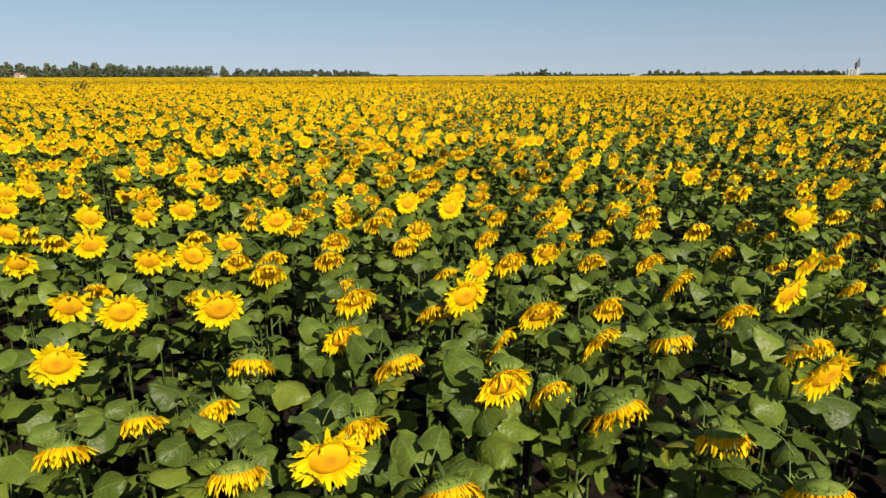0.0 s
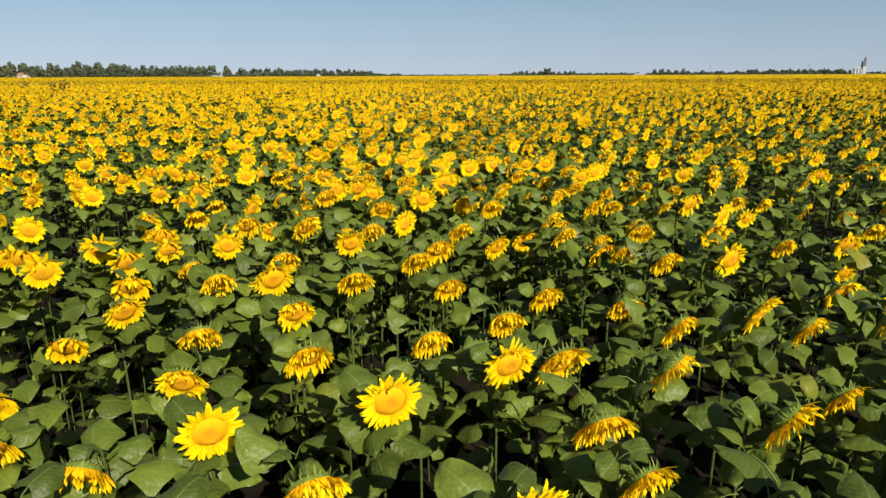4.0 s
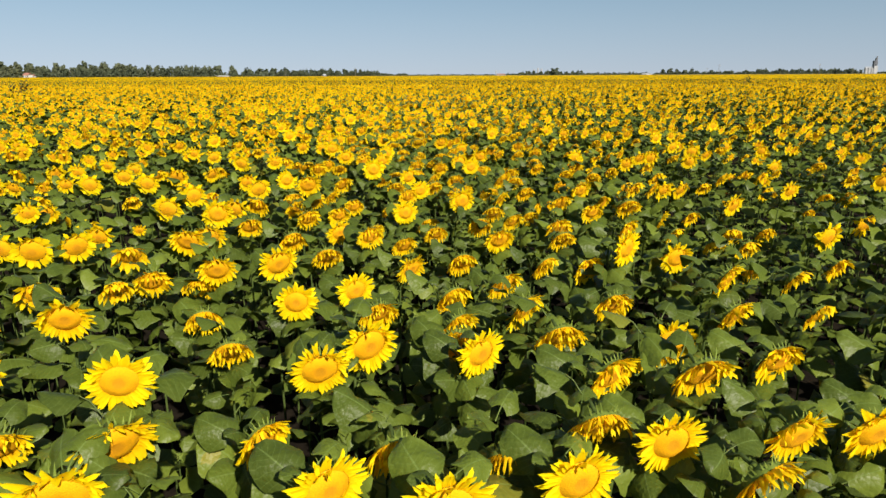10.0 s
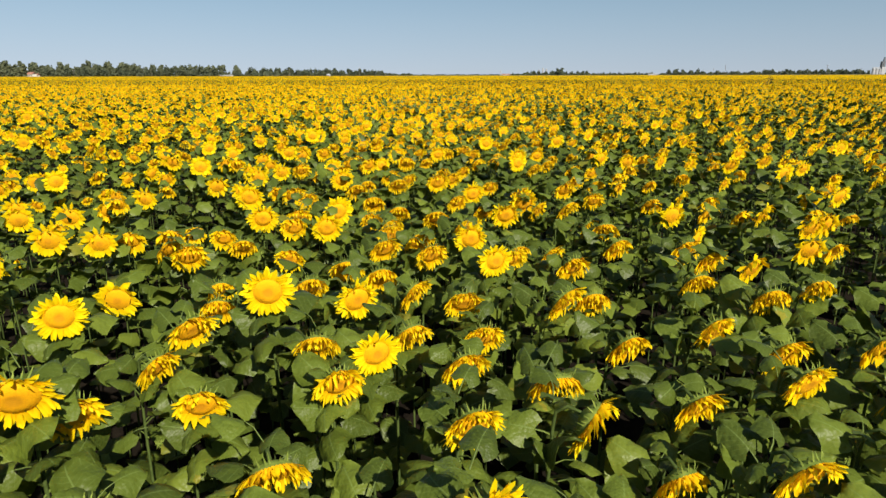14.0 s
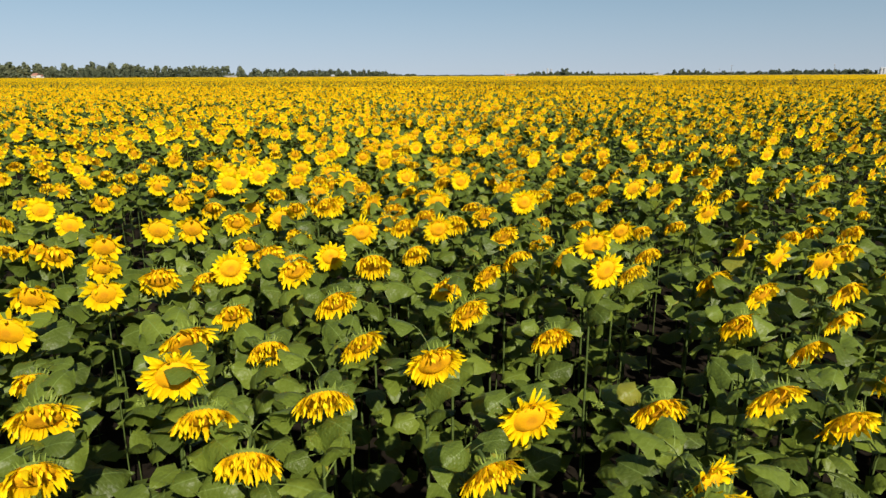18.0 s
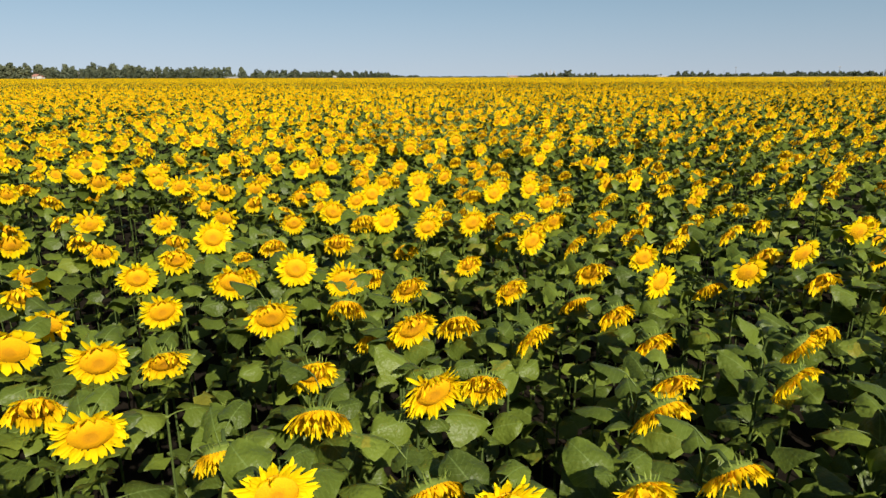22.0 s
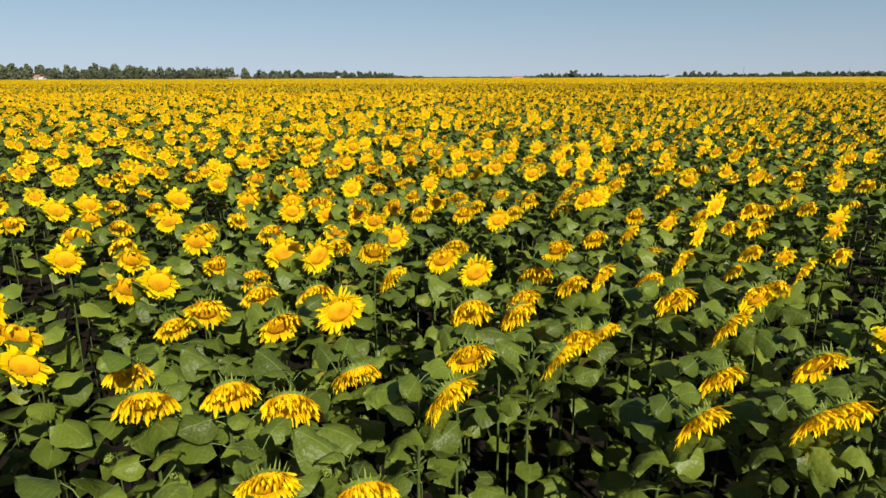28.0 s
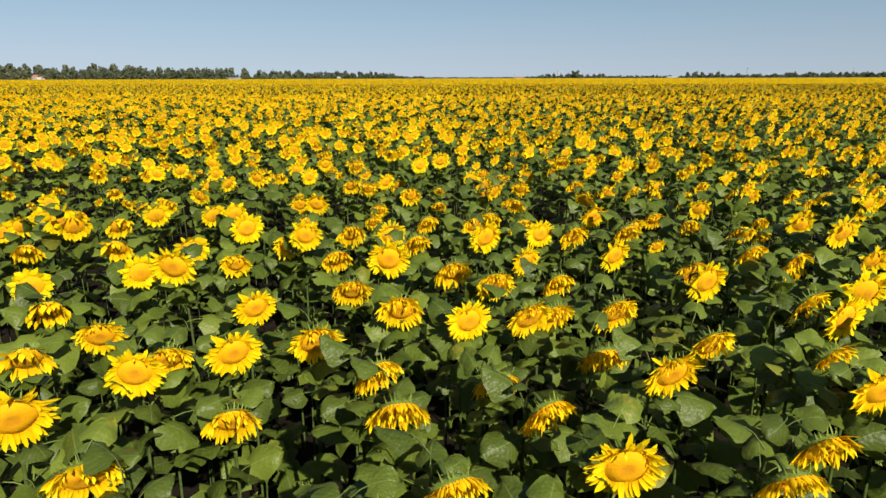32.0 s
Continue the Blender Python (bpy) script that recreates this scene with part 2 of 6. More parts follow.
def petals_shape(seed, tilt, limp, count, disc_r, length, detail):
    """The ray petals: a fresh head spreads them flat, a limp one lets them fall forward and down like a fringe."""
    rng = random.Random(seed)
    n = Vector((0, -math.cos(tilt), -math.sin(tilt)))
    e1 = Vector((1, 0, 0))
    e2 = n.cross(e1)
    down, ahead = Vector((0, 0, -1)), Vector((0, -1, 0))
    pts, faces, uv = [], [], []
    stops, girth = {3: ((0, 0.34, 0.8, 1.0), (0.72, 1.0, 0.74, 0.08)), 2: ((0, 0.6, 1.0), (0.7, 1.0, 0.1)), 1: ((0, 1.0), (0.9, 0.45))}[detail]
    for k in range(count):
        a = 2 * math.pi * (k + rng.uniform(-0.35, 0.35)) / count
        radial = e1 * math.cos(a) + e2 * math.sin(a)
        upper = max(0.0, radial.z)
        own = min(1.0, max(0.0, limp + rng.uniform(-0.25, 0.25)))
        size = length * rng.uniform(0.72, 1.15) * (0.86 if k % 2 else 1.0)
        wide = 0.0118 * rng.uniform(0.7, 1.25) * (1 - 0.42 * limp) * (58.0 / max(count, 12)) ** 0.7
        curl, roll = rng.uniform(-0.35, 0.45), rng.gauss(0, 0.25 + 0.35 * limp)
        p = radial * disc_r * 0.97 + n * (0.006 if k % 2 else -0.004)
        base, last = len(pts), 0.0
        sway = Vector((rng.uniform(-1, 1), rng.uniform(-1, 1), rng.uniform(-1, 1))) * 0.26
        for s, g in zip(stops, girth):
            stiff = (radial + n * (0.22 + curl * s - 0.3 * s)) * (1 - own)
            hang = (radial * max(0.15, (0.95 - 0.95 * s) * (1 - 0.35 * upper)) + ahead * (0.08 + 0.32 * upper) + down * (0.15 + 1.35 * s)) * own
            d = (stiff + hang + sway * (0.4 + s) * (0.8 + 0.5 * own)).normalized()
            p = p + d * size * (s - last)
            last = s
            side = d.cross(n)
            if side.length < 0.25:
                side = d.cross(radial)
            side = side.normalized()
            side = (side * math.cos(roll * s) + d.cross(side) * math.sin(roll * s)).normalized()
            half = wide * g
            up = side.cross(d) * half * 0.4
            w = min(1.0, limp * 0.9 + rng.uniform(0, 0.15))
            if s == 1.0 and detail > 1:
                pts.append(p), uv.append((1, w))
            elif detail == 3:
                pts.extend((p - side * half + up, p, p + side * half + up)), uv.extend([(s, w)] * 3)
            else:
                pts.extend((p - side * half, p + side * half)), uv.extend([(s, w)] * 2)
        b = base
        if detail == 3:
            faces += [(b, b + 1, b + 4), (b, b + 4, b + 3), (b + 1, b + 2, b + 5), (b + 1, b + 5, b + 4)]
            faces += [(b + 3, b + 4, b + 7), (b + 3, b + 7, b + 6), (b + 4, b + 5, b + 8), (b + 4, b + 8, b + 7)]
            faces += [(b + 6, b + 7, b + 9), (b + 7, b + 8, b + 9)]
        elif detail == 2:
            faces += [(b, b + 1, b + 3), (b, b + 3, b + 2), (b + 2, b + 3, b + 4)]
        else:
            faces += [(b, b + 1, b + 3), (b, b + 3, b + 2)]
    return np.array([tuple(p) for p in pts]), faces, np.array(uv)


def turned(shape, tilt):
    """Turns a shape built with its face towards +z so that the face looks along -y and down by the tilt."""
    p, f, u = shape
    n = np.array((0, -math.cos(tilt), -math.sin(tilt)))
    e1 = np.array((1.0, 0, 0))
    e2 = np.cross(n, e1)
    return np.asarray(p) @ np.stack((e1, e2, n)), f, u


def disc_shape(seed, tilt, r, sides, rings):
    rng = random.Random(seed)
    pts, uv = [(0, 0, 0.016)], [(0, 0)]
    for i in range(1, rings + 1):
        s = i / rings
        for k in range(sides):
            w = 2 * math.pi * k / sides
            rr = r * s * (1 + rng.uniform(-0.03, 0.03))
            pts.append((rr * math.cos(w), rr * math.sin(w), 0.021 * (1 - s ** 4) - 0.004 * max(0, 1 - 2.2 * s) + rng.uniform(-0.001, 0.001)))
            uv.append((s, 0))
    f = [(0, 1 + k, 1 + (k + 1) % sides) for k in range(sides)]
    f += [tuple(1 + q for q in reversed(t)) for t in grid_faces(rings, sides, True)]
    return turned((np.array(pts), f, np.array(uv)), tilt)


def bracts_shape(seed, tilt, r, sides, spikes):
    rng = random.Random(seed)
    pts, uv = [], []
    for rad, z in ((r * 0.98, -0.002), (r * 0.9, -0.018), (r * 0.4, -0.032), (0.012, -0.038)):
        for k in range(sides):
            w = 2 * math.pi * k / sides
            pts.append((rad * math.cos(w), rad * math.sin(w), z)), uv.append((0, 0.5))
    f = grid_faces(4, sides, True)
    for k in range(spikes):
        w = 2 * math.pi * (k + rng.uniform(-0.3, 0.3)) / spikes
        c, s, l = math.cos(w), math.sin(w), rng.uniform(0.010, 0.030)
        rad, b, back = r * 0.93, len(pts), rng.uniform(-0.036, -0.004)
        pts += [(rad * c - 0.0036 * s, rad * s + 0.0036 * c, -0.012), (rad * c + 0.0036 * s, rad * s - 0.0036 * c, -0.012)]
        pts += [((rad + l * 0.6) * c + 0.002 * s, (rad + l * 0.6) * s - 0.002 * c, -0.016 + back * 0.4), ((rad + l) * c, (rad + l) * s, -0.016 + back)]
        uv += [(0, 0.5)] * 4
        f += [(b, b + 1, b + 2), (b, b + 2, b + 3)]
    return turned((np.array(pts), f, np.array(uv)), tilt)


STEM_BACK = 0.13


def stem_shape(seed, tilt, sides, long=2.0):
    rng = random.Random(seed)
    n = Vector((0, -math.cos(tilt), -math.sin(tilt)))
    a = -n * 0.034
    b = a - n * 0.022 + Vector((0, 0.03, 0.004))
    c = Vector((0, STEM_BACK, min(b.z, 0.0) - 0.075))
    lean = rng.uniform(-0.05, 0.05)
    path = [a, b, (b + c) / 2 + Vector((0, 0.016, 0.022)), c, Vector((lean * 0.3, STEM_BACK + 0.01, -0.4)), Vector((lean, STEM_BACK + lean, -long))]
    return tube(path, [0.008, 0.0068, 0.0065, 0.0066, 0.0072, 0.009], sides)


HEADS = []  # tilt in degrees, limpness, seed
for tilt, limp in ((13, 0.20), (20, 0.38), (28, 0.58), (37, 0.76), (49, 0.93), (62, 1.0)):
    for s in range(3):
        HEADS.append((tilt + (s - 1) * 5, min(1.0, limp + (s - 1) * 0.06), s))
BUD = len(HEADS)  # young plants low between the others, with a closed green head
HEADS += [(-30, 0.0, s) for s in range(3)]


def head_shapes(k, lod, rays=84):
    tilt, limp, s = HEADS[k]
    tilt = radians(tilt)
    r, length = 0.066 + 0.004 * s, 0.062 - 0.002 * s + 0.020 * limp
    if k >= BUD:
        return {"petals": petals_shape(k, tilt, 0.0, 12, 0.012, 0.004, 1), "disc": disc_shape(k, tilt, 0.010, 6, 2), "bracts": bracts_shape(k, tilt, 0.03, 6, 14)}
    if lod == 0:
        return {"petals": petals_shape(k, tilt, limp, rays, r, length, 3), "disc": disc_shape(k, tilt, r, 14, 4), "bracts": bracts_shape(k, tilt, r, 12, 22)}
    if lod == 1:
        return {"petals": petals_shape(k, tilt, limp, 30, r, length, 2), "disc": disc_shape(k, tilt, r, 8, 2), "bracts": bracts_shape(k, tilt, r, 6, 8)}
    if lod == 2:
        return {"petals": petals_shape(k, tilt, limp, 18, r, length, 2), "disc": disc_shape(k, tilt, r, 6, 1)}
    if lod == 3:
        return {"petals": petals_shape(k, tilt, limp, 8, r, length * 0.82, 1), "disc": disc_shape(k, tilt, r, 5, 1)}
    return {"petals": petals_shape(k, tilt, limp, 5, r, length * 0.85, 1), "disc": disc_shape(k, tilt, r, 3, 1)}


LEAF_KINDS = 7
FOLIAGE_KINDS = 6


def foliage(kind, lod):
    """Where the leaves of one plant sit: a list of leaf kind and pose, from the head's middle."""
    rng = random.Random(100 + kind)
    out, turn = [], rng.uniform(0, 6)
    total = (13, 12, 8, 3, 1)[lod]
    for i in range(total):
        turn += 2.4 + rng.uniform(-0.45, 0.45)
        s = i / max(1, total - 1)
        z = (0.02, 0.0, -0.06, -0.20, -0.22)[lod] - (0.42 if lod < 3 else 0.4) * s ** 1.1 + rng.uniform(-0.04, 0.04)
        if math.cos(turn) < -0.6:  # those in front hang below the face
            z = min(z, -0.17)
        size = (0.50 + 0.30 * min(1, s * 2.0)) * rng.uniform(0.70, 1.22) * (1.0, 1.05, 1.15, 1.9, 3.0)[lod]
        pitch = rng.uniform(-0.55, 0.4) + 0.15 * (1 - s)
        m = Matrix.Translation((0, STEM_BACK, z)) @ Matrix.Rotation(turn, 4, "Z") @ Matrix.Rotation(pitch, 4, "X") @ Matrix.Rotation(rng.uniform(-0.8, 0.8), 4, "Y") @ Matrix.Scale(size, 4)
        out.append((rng.randrange(LEAF_KINDS), m))
    return out


def low_leaves(kind, total, stations, across):
    """The broad lower leaves of one plant, joined."""
    rng = random.Random(300 + kind)
    out, turn = [], rng.uniform(0, 6)
    for i in range(total):
        turn += 2.4 + rng.uniform(-0.4, 0.4)
        z = -0.62 - 0.5 * i / max(1, total - 1) + rng.uniform(-0.05, 0.05)
        m = Matrix.Translation((0, STEM_BACK, z)) @ Matrix.Rotation(turn, 4, "Z") @ Matrix.Rotation(rng.uniform(-0.6, 0.2), 4, "X") @ Matrix.Rotation(rng.uniform(-0.4, 0.4), 4, "Y") @ Matrix.Scale(rng.uniform(0.72, 1.0), 4)
        out.append(moved(leaf_shape(rng.randrange(LEAF_KINDS), stations, across, False), m))
    return joined(*out)


def mesh_of(name, shape, mat):
    p, f, u = shape
    me = bpy.data.meshes.new(name)
    f = np.asarray(f, dtype=np.int32).reshape(-1, 3)
    me.vertices.add(len(p))
    me.vertices.foreach_set("co", np.asarray(p, np.float32).ravel())
    me.loops.add(f.size)
    me.loops.foreach_set("vertex_index", f.ravel())
    me.polygons.add(len(f))
    me.polygons.foreach_set("loop_start", np.arange(0, f.size, 3, dtype=np.int32))
    me.polygons.foreach_set("use_smooth", np.ones(len(f), bool))
    me.uv_layers.new(name="uv").data.foreach_set("uv", np.asarray(u, np.float32)[f.ravel()].ravel())
    for one in mat if isinstance(mat, (list, tuple)) else [mat]:
        me.materials.append(one)
    me.update(calc_edges=True)
    return me


def moved(shape, m):
    p, f, u = shape
    a = np.array(m)
    return p @ a[:3, :3].T + a[:3, 3], f, u


def plant_template(k, lod):
    """A whole plant as one list of points, triangles, uv and material numbers: leaf, petal, disc, stem, bract."""
    detail = {0: (7, 5, True), 1: (6, 3, False), 2: (4, 3, False), 3: (3, 2, False), 4: (2, 2, False)}[lod]
    groups = []
    for kind, m in foliage(k % FOLIAGE_KINDS, lod):
        groups.append((moved(leaf_shape(kind, *detail), m), 0))
    if lod < 3:
        groups.append((low_leaves(k % FOLIAGE_KINDS, (3, 3, 4)[lod], (4, 4, 3)[lod], (3, 3, 3)[lod]), 0))
    shapes = head_shapes(k, lod, 60)
    bud = k >= BUD
    groups.append((shapes["petals"], 4 if bud else 1)), groups.append((shapes["disc"], 4 if bud else 2))
    if lod < 3:
        groups.append((stem_shape(k, radians(HEADS[k][0]), 6 if lod == 0 else 3), 3))
    if lod < 2:
        groups.append((shapes["bracts"], 4))
    p, f, u = joined(*[g for g, _ in groups])
    mats = np.concatenate([np.full(len(np.asarray(g[1]).reshape(-1, 3)), i) for g, i in groups])
    return p, f, u, mats


def field_mesh(name, plants, lod, label):
    """Many plants joined into one mesh. plants: rows of x, y, z of the head, turn in radians, size, head kind."""
    plants = np.asarray(plants, float)
    vs, fs, us, ms, at = [], [], [], [], 0
    for k in range(len(HEADS)):
        rows = plants[plants[:, 5].astype(int) == k]
        if not len(rows):
            continue
        p, f, u, mats = plant_template(k, lod)
        c, s = np.cos(rows[:, 3])[:, None] * rows[:, 4:5], np.sin(rows[:, 3])[:, None] * rows[:, 4:5]
        x = rows[:, 0:1] + c * p[None, :, 0] - s * p[None, :, 1]
        y = rows[:, 1:2] + s * p[None, :, 0] + c * p[None, :, 1]
        z = rows[:, 2:3] + rows[:, 4:5] * p[None, :, 2]
        vs.append(np.stack((x, y, z), 2).reshape(-1, 3))
        fs.append((f[None] + (at + np.arange(len(rows)) * len(p))[:, None, None]).reshape(-1, 3))
        us.append(np.tile(u, (len(rows), 1))), ms.append(np.tile(mats, len(rows)))
        at += len(rows) * len(p)
    me = mesh_of(name, (np.concatenate(vs), np.concatenate(fs), np.concatenate(us)), [LEAF_J, PETAL_J, DISC, STEM, BRACT])
    me.polygons.foreach_set("material_index", np.concatenate(ms).astype(np.int32))
    return tagged(new(name, me), label, "sunflowers", kind="stuff")


# ---------------------------------------------------------------- ground
def plate(name, x0, y0, x1, y1, z, mat, label, category, step=None):
    me = bpy.data.meshes.new(name)
    me.from_pydata([(x0, y0, z), (x1, y0, z), (x1, y1, z), (x0, y1, z)], [], [(0, 1, 2, 3)])
    me.materials.append(mat)
    return tagged(new(name, me), label, category, kind="structure")


plate("ground", -4500, -4500, 4500, 4500, 0.0, SOIL, "farmland soil under the sunflower crop, coloured near black for the deep shade there", "ground")

# ---------------------------------------------------------------- sunflowers
LEAF_MESHES = [mesh_of("leaf", leaf_shape(k, 9, 5), LEAF) for k in range(LEAF_KINDS)]
HEAD_MESHES, STEM_MESHES = [], []
for k in range(len(HEADS)):
    shapes = head_shapes(k, 0)
    HEAD_MESHES.append({"petals": mesh_of("petals", shapes["petals"], PETAL), "disc": mesh_of("disc", shapes["disc"], DISC), "bracts": mesh_of("bracts", shapes["bracts"], BRACT)})
    STEM_MESHES.append(mesh_of("stem", stem_shape(k, radians(HEADS[k][0]), 6), STEM))
LOW_MESHES = [mesh_of("lower_leaves", low_leaves(k, 3, 5, 4), LEAF_J) for k in range(FOLIAGE_KINDS)]
FOLIAGE = [foliage(k, 0) for k in range(FOLIAGE_KINDS)]
STATE = ("sunflower with an upright fresh yellow head among broad green leaves", "sunflower with an open yellow head nodding slightly above green leaves",
         "sunflower with a nodding yellow head and loose petals", "sunflower with a drooping head and ragged orange-yellow petals",
         "sunflower with a hanging head and limp withered yellow petals", "sunflower with a head turned down and a skirt of withered petals",
         "young sunflower with a closed green bud among its leaves")


def child(name, data, parent, m):
    o = new(name, data)
    o.parent, o.matrix_basis = parent, m
    return o


def sunflower(x, y, z, turn, size, k):
    """One plant; x, y, z is the middle of its head, turn the way the head looks, from -y towards +x."""
    thing = new("sunflower")
    thing.empty_display_size = 0.1
    foot = Matrix.Rotation(turn, 4, "Z") @ Vector((0, STEM_BACK * size, 0))
    thing.matrix_basis = Matrix.Translation((x + foot.x, y + foot.y, 0)) @ Matrix.Rotation(turn, 4, "Z")
    tagged(thing, STATE[k // 3], "sunflower", "sunflowers in the field")
    top = Matrix.Translation((0, -STEM_BACK * size, z)) @ Matrix.Scale(size, 4)
    child("stem", STEM_MESHES[k], thing, top)
    head = child("flower_head", HEAD_MESHES[k]["bracts"], thing, top)
    child("disc", HEAD_MESHES[k]["disc"], head, Matrix())
    child("petals", HEAD_MESHES[k]["petals"], head, Matrix())
    tagged(child("lower_leaves", LOW_MESHES[k % FOLIAGE_KINDS], thing, top), "broad shaded lower leaves", kind="stuff")
    for kind, m in FOLIAGE[k % FOLIAGE_KINDS]:
        child("leaf", LEAF_MESHES[kind], thing, top @ m)
    return thing


# the well-grown strip under the flight: each head at its own place, by the middle of its disc
PLACED = []
grow = random.Random(11)
FRESH, OPEN, NODDING, DROOPING, HANGING, SMALL = (0, 0, 1), (1, 1, 2), (2, 3, 3), (4, 4, 3), (5, 4, 5), (1, 2, 3)
AHEAD, ASIDE = 0.0, 25.0


def plant(x, y, z, state, swing=AHEAD):
    """Heads look about one way, towards the morning sun; some are swung further round."""
    turn = 21.0 - 2.0 * x + grow.gauss(0, 9) + swing * grow.uniform(0.7, 1.25)
    size = grow.uniform(0.94, 1.12) * (0.62 if state is SMALL else 1.0)
    PLACED.append((x, y, z, radians(turn), size, grow.choice(state) * 3 + grow.randrange(3)))


# 0 to 4 m along the strip
plant(1.18, 1.71, 1.66, HANGING); plant(0.01, 1.72, 1.66, HANGING); plant(-0.71, 1.88, 1.62, HANGING); plant(-0.39, 1.89, 1.66, FRESH)
plant(-1.38, 2.01, 1.62, HANGING); plant(1.02, 2.04, 1.65, HANGING); plant(-0.34, 2.19, 1.59, DROOPING); plant(0.23, 2.23, 1.77, OPEN)
plant(0.68, 2.24, 1.65, DROOPING, ASIDE); plant(1.51, 2.28, 1.78, FRESH); plant(-0.94, 2.30, 1.61, NODDING, ASIDE); plant(-1.26, 2.33, 1.55, HANGING)
plant(0.46, 2.45, 1.62, DROOPING); plant(-0.21, 2.61, 1.68, DROOPING); plant(1.64, 2.63, 1.74, DROOPING); plant(-1.76, 2.64, 1.66, FRESH)
plant(1.07, 2.75, 1.73, HANGING); plant(0.77, 2.90, 1.66, NODDING, ASIDE); plant(-0.97, 2.93, 1.53, HANGING); plant(0.28, 2.94, 1.63, NODDING, ASIDE)
plant(-0.52, 2.98, 1.64, NODDING); plant(1.48, 3.00, 1.76, NODDING); plant(-1.64, 3.03, 1.76, FRESH); plant(0.90, 3.21, 1.72, NODDING)
plant(1.25, 3.23, 1.85, NODDING, ASIDE); plant(1.88, 3.26, 1.77, FRESH); plant(-1.25, 3.32, 1.67, FRESH); plant(0.12, 3.32, 1.74, FRESH)
plant(0.54, 3.35, 1.63, NODDING); plant(-2.11, 3.36, 1.67, FRESH); plant(-0.05, 3.41, 1.62, DROOPING); plant(-0.51, 3.45, 1.68, NODDING)
plant(-2.18, 3.76, 1.63, DROOPING); plant(0.22, 3.81, 1.74, FRESH); plant(-1.57, 3.89, 1.55, DROOPING); plant(-0.65, 3.97, 1.57, DROOPING)
plant(0.04, 3.97, 1.66, DROOPING)
# 4 to 8 m along the strip
plant(0.44, 4.07, 1.72, NODDING, ASIDE); plant(-2.00, 4.14, 1.71, FRESH); plant(-1.22, 4.19, 1.61, NODDING); plant(2.34, 4.23, 1.64, NODDING)
plant(-1.74, 4.24, 1.71, OPEN); plant(-3.02, 4.31, 1.64, OPEN); plant(-1.47, 4.33, 1.65, NODDING); plant(-1.24, 4.35, 1.66, DROOPING)
plant(-2.06, 4.39, 1.66, NODDING); plant(0.74, 4.41, 1.69, NODDING); plant(2.83, 4.43, 1.61, NODDING); plant(-0.85, 4.49, 1.62, NODDING)
plant(1.10, 4.53, 1.59, NODDING); plant(2.07, 4.54, 1.65, DROOPING); plant(-2.71, 4.69, 1.68, OPEN); plant(-3.02, 4.77, 1.68, NODDING)
plant(1.62, 4.79, 1.50, NODDING); plant(0.99, 4.85, 1.66, NODDING, ASIDE); plant(-0.31, 4.86, 1.63, NODDING); plant(-0.87, 4.91, 1.65, NODDING)
plant(0.34, 4.94, 1.66, NODDING, ASIDE); plant(3.24, 4.94, 1.64, NODDING, ASIDE); plant(-1.75, 5.03, 1.59, OPEN); plant(-1.38, 5.11, 1.77, FRESH)
plant(-0.55, 5.14, 1.74, NODDING); plant(1.31, 5.15, 1.62, NODDING); plant(-3.67, 5.17, 1.65, FRESH); plant(0.87, 5.22, 1.66, NODDING, ASIDE)
plant(3.04, 5.22, 1.75, FRESH); plant(-3.49, 5.25, 1.63, NODDING); plant(-0.21, 5.26, 1.66, OPEN); plant(-2.13, 5.33, 1.57, NODDING)
plant(1.75, 5.34, 1.65, NODDING); plant(2.86, 5.38, 1.56, DROOPING); plant(2.23, 5.40, 1.61, NODDING); plant(-0.83, 5.42, 1.72, NODDING)
plant(1.03, 5.45, 1.71, FRESH); plant(0.06, 5.53, 1.79, FRESH); plant(-1.37, 5.62, 1.61, NODDING); plant(-1.72, 5.64, 1.66, NODDING)
plant(1.59, 5.66, 1.66, DROOPING); plant(0.90, 5.69, 1.66, DROOPING); plant(-2.76, 5.73, 1.68, FRESH); plant(-3.29, 5.76, 1.65, FRESH)
plant(-0.57, 5.84, 1.66, NODDING); plant(3.75, 5.89, 1.63, NODDING); plant(1.96, 5.90, 1.66, NODDING); plant(-1.33, 5.93, 1.66, DROOPING)
plant(1.68, 5.93, 1.66, FRESH); plant(2.91, 5.93, 1.54, DROOPING); plant(0.51, 5.97, 1.60, NODDING); plant(-0.98, 6.12, 1.69, FRESH)
plant(-1.81, 6.13, 1.61, NODDING); plant(-2.58, 6.15, 1.64, FRESH); plant(1.66, 6.20, 1.66, DROOPING, ASIDE); plant(1.12, 6.25, 1.66, NODDING, ASIDE)
plant(0.45, 6.31, 1.60, DROOPING); plant(-0.37, 6.39, 1.66, FRESH); plant(2.11, 6.45, 1.68, NODDING, ASIDE); plant(-2.04, 6.48, 1.59, NODDING)
plant(1.48, 6.50, 1.61, DROOPING); plant(2.03, 6.66, 1.64, DROOPING); plant(0.13, 6.72, 1.66, OPEN); plant(0.37, 6.79, 1.64, NODDING)
plant(0.88, 6.80, 1.61, DROOPING, ASIDE); plant(2.21, 6.81, 1.71, NODDING); plant(-1.40, 6.87, 1.50, NODDING); plant(-0.83, 7.01, 1.56, NODDING)
plant(-0.23, 7.03, 1.64, NODDING); plant(2.06, 7.08, 1.73, NODDING, ASIDE); plant(1.40, 7.09, 1.76, FRESH, ASIDE); plant(1.66, 7.11, 1.67, NODDING, ASIDE)
plant(-2.68, 7.15, 1.54, OPEN); plant(1.04, 7.17, 1.65, NODDING, ASIDE); plant(0.16, 7.21, 1.67, DROOPING); plant(-1.44, 7.22, 1.59, DROOPING)
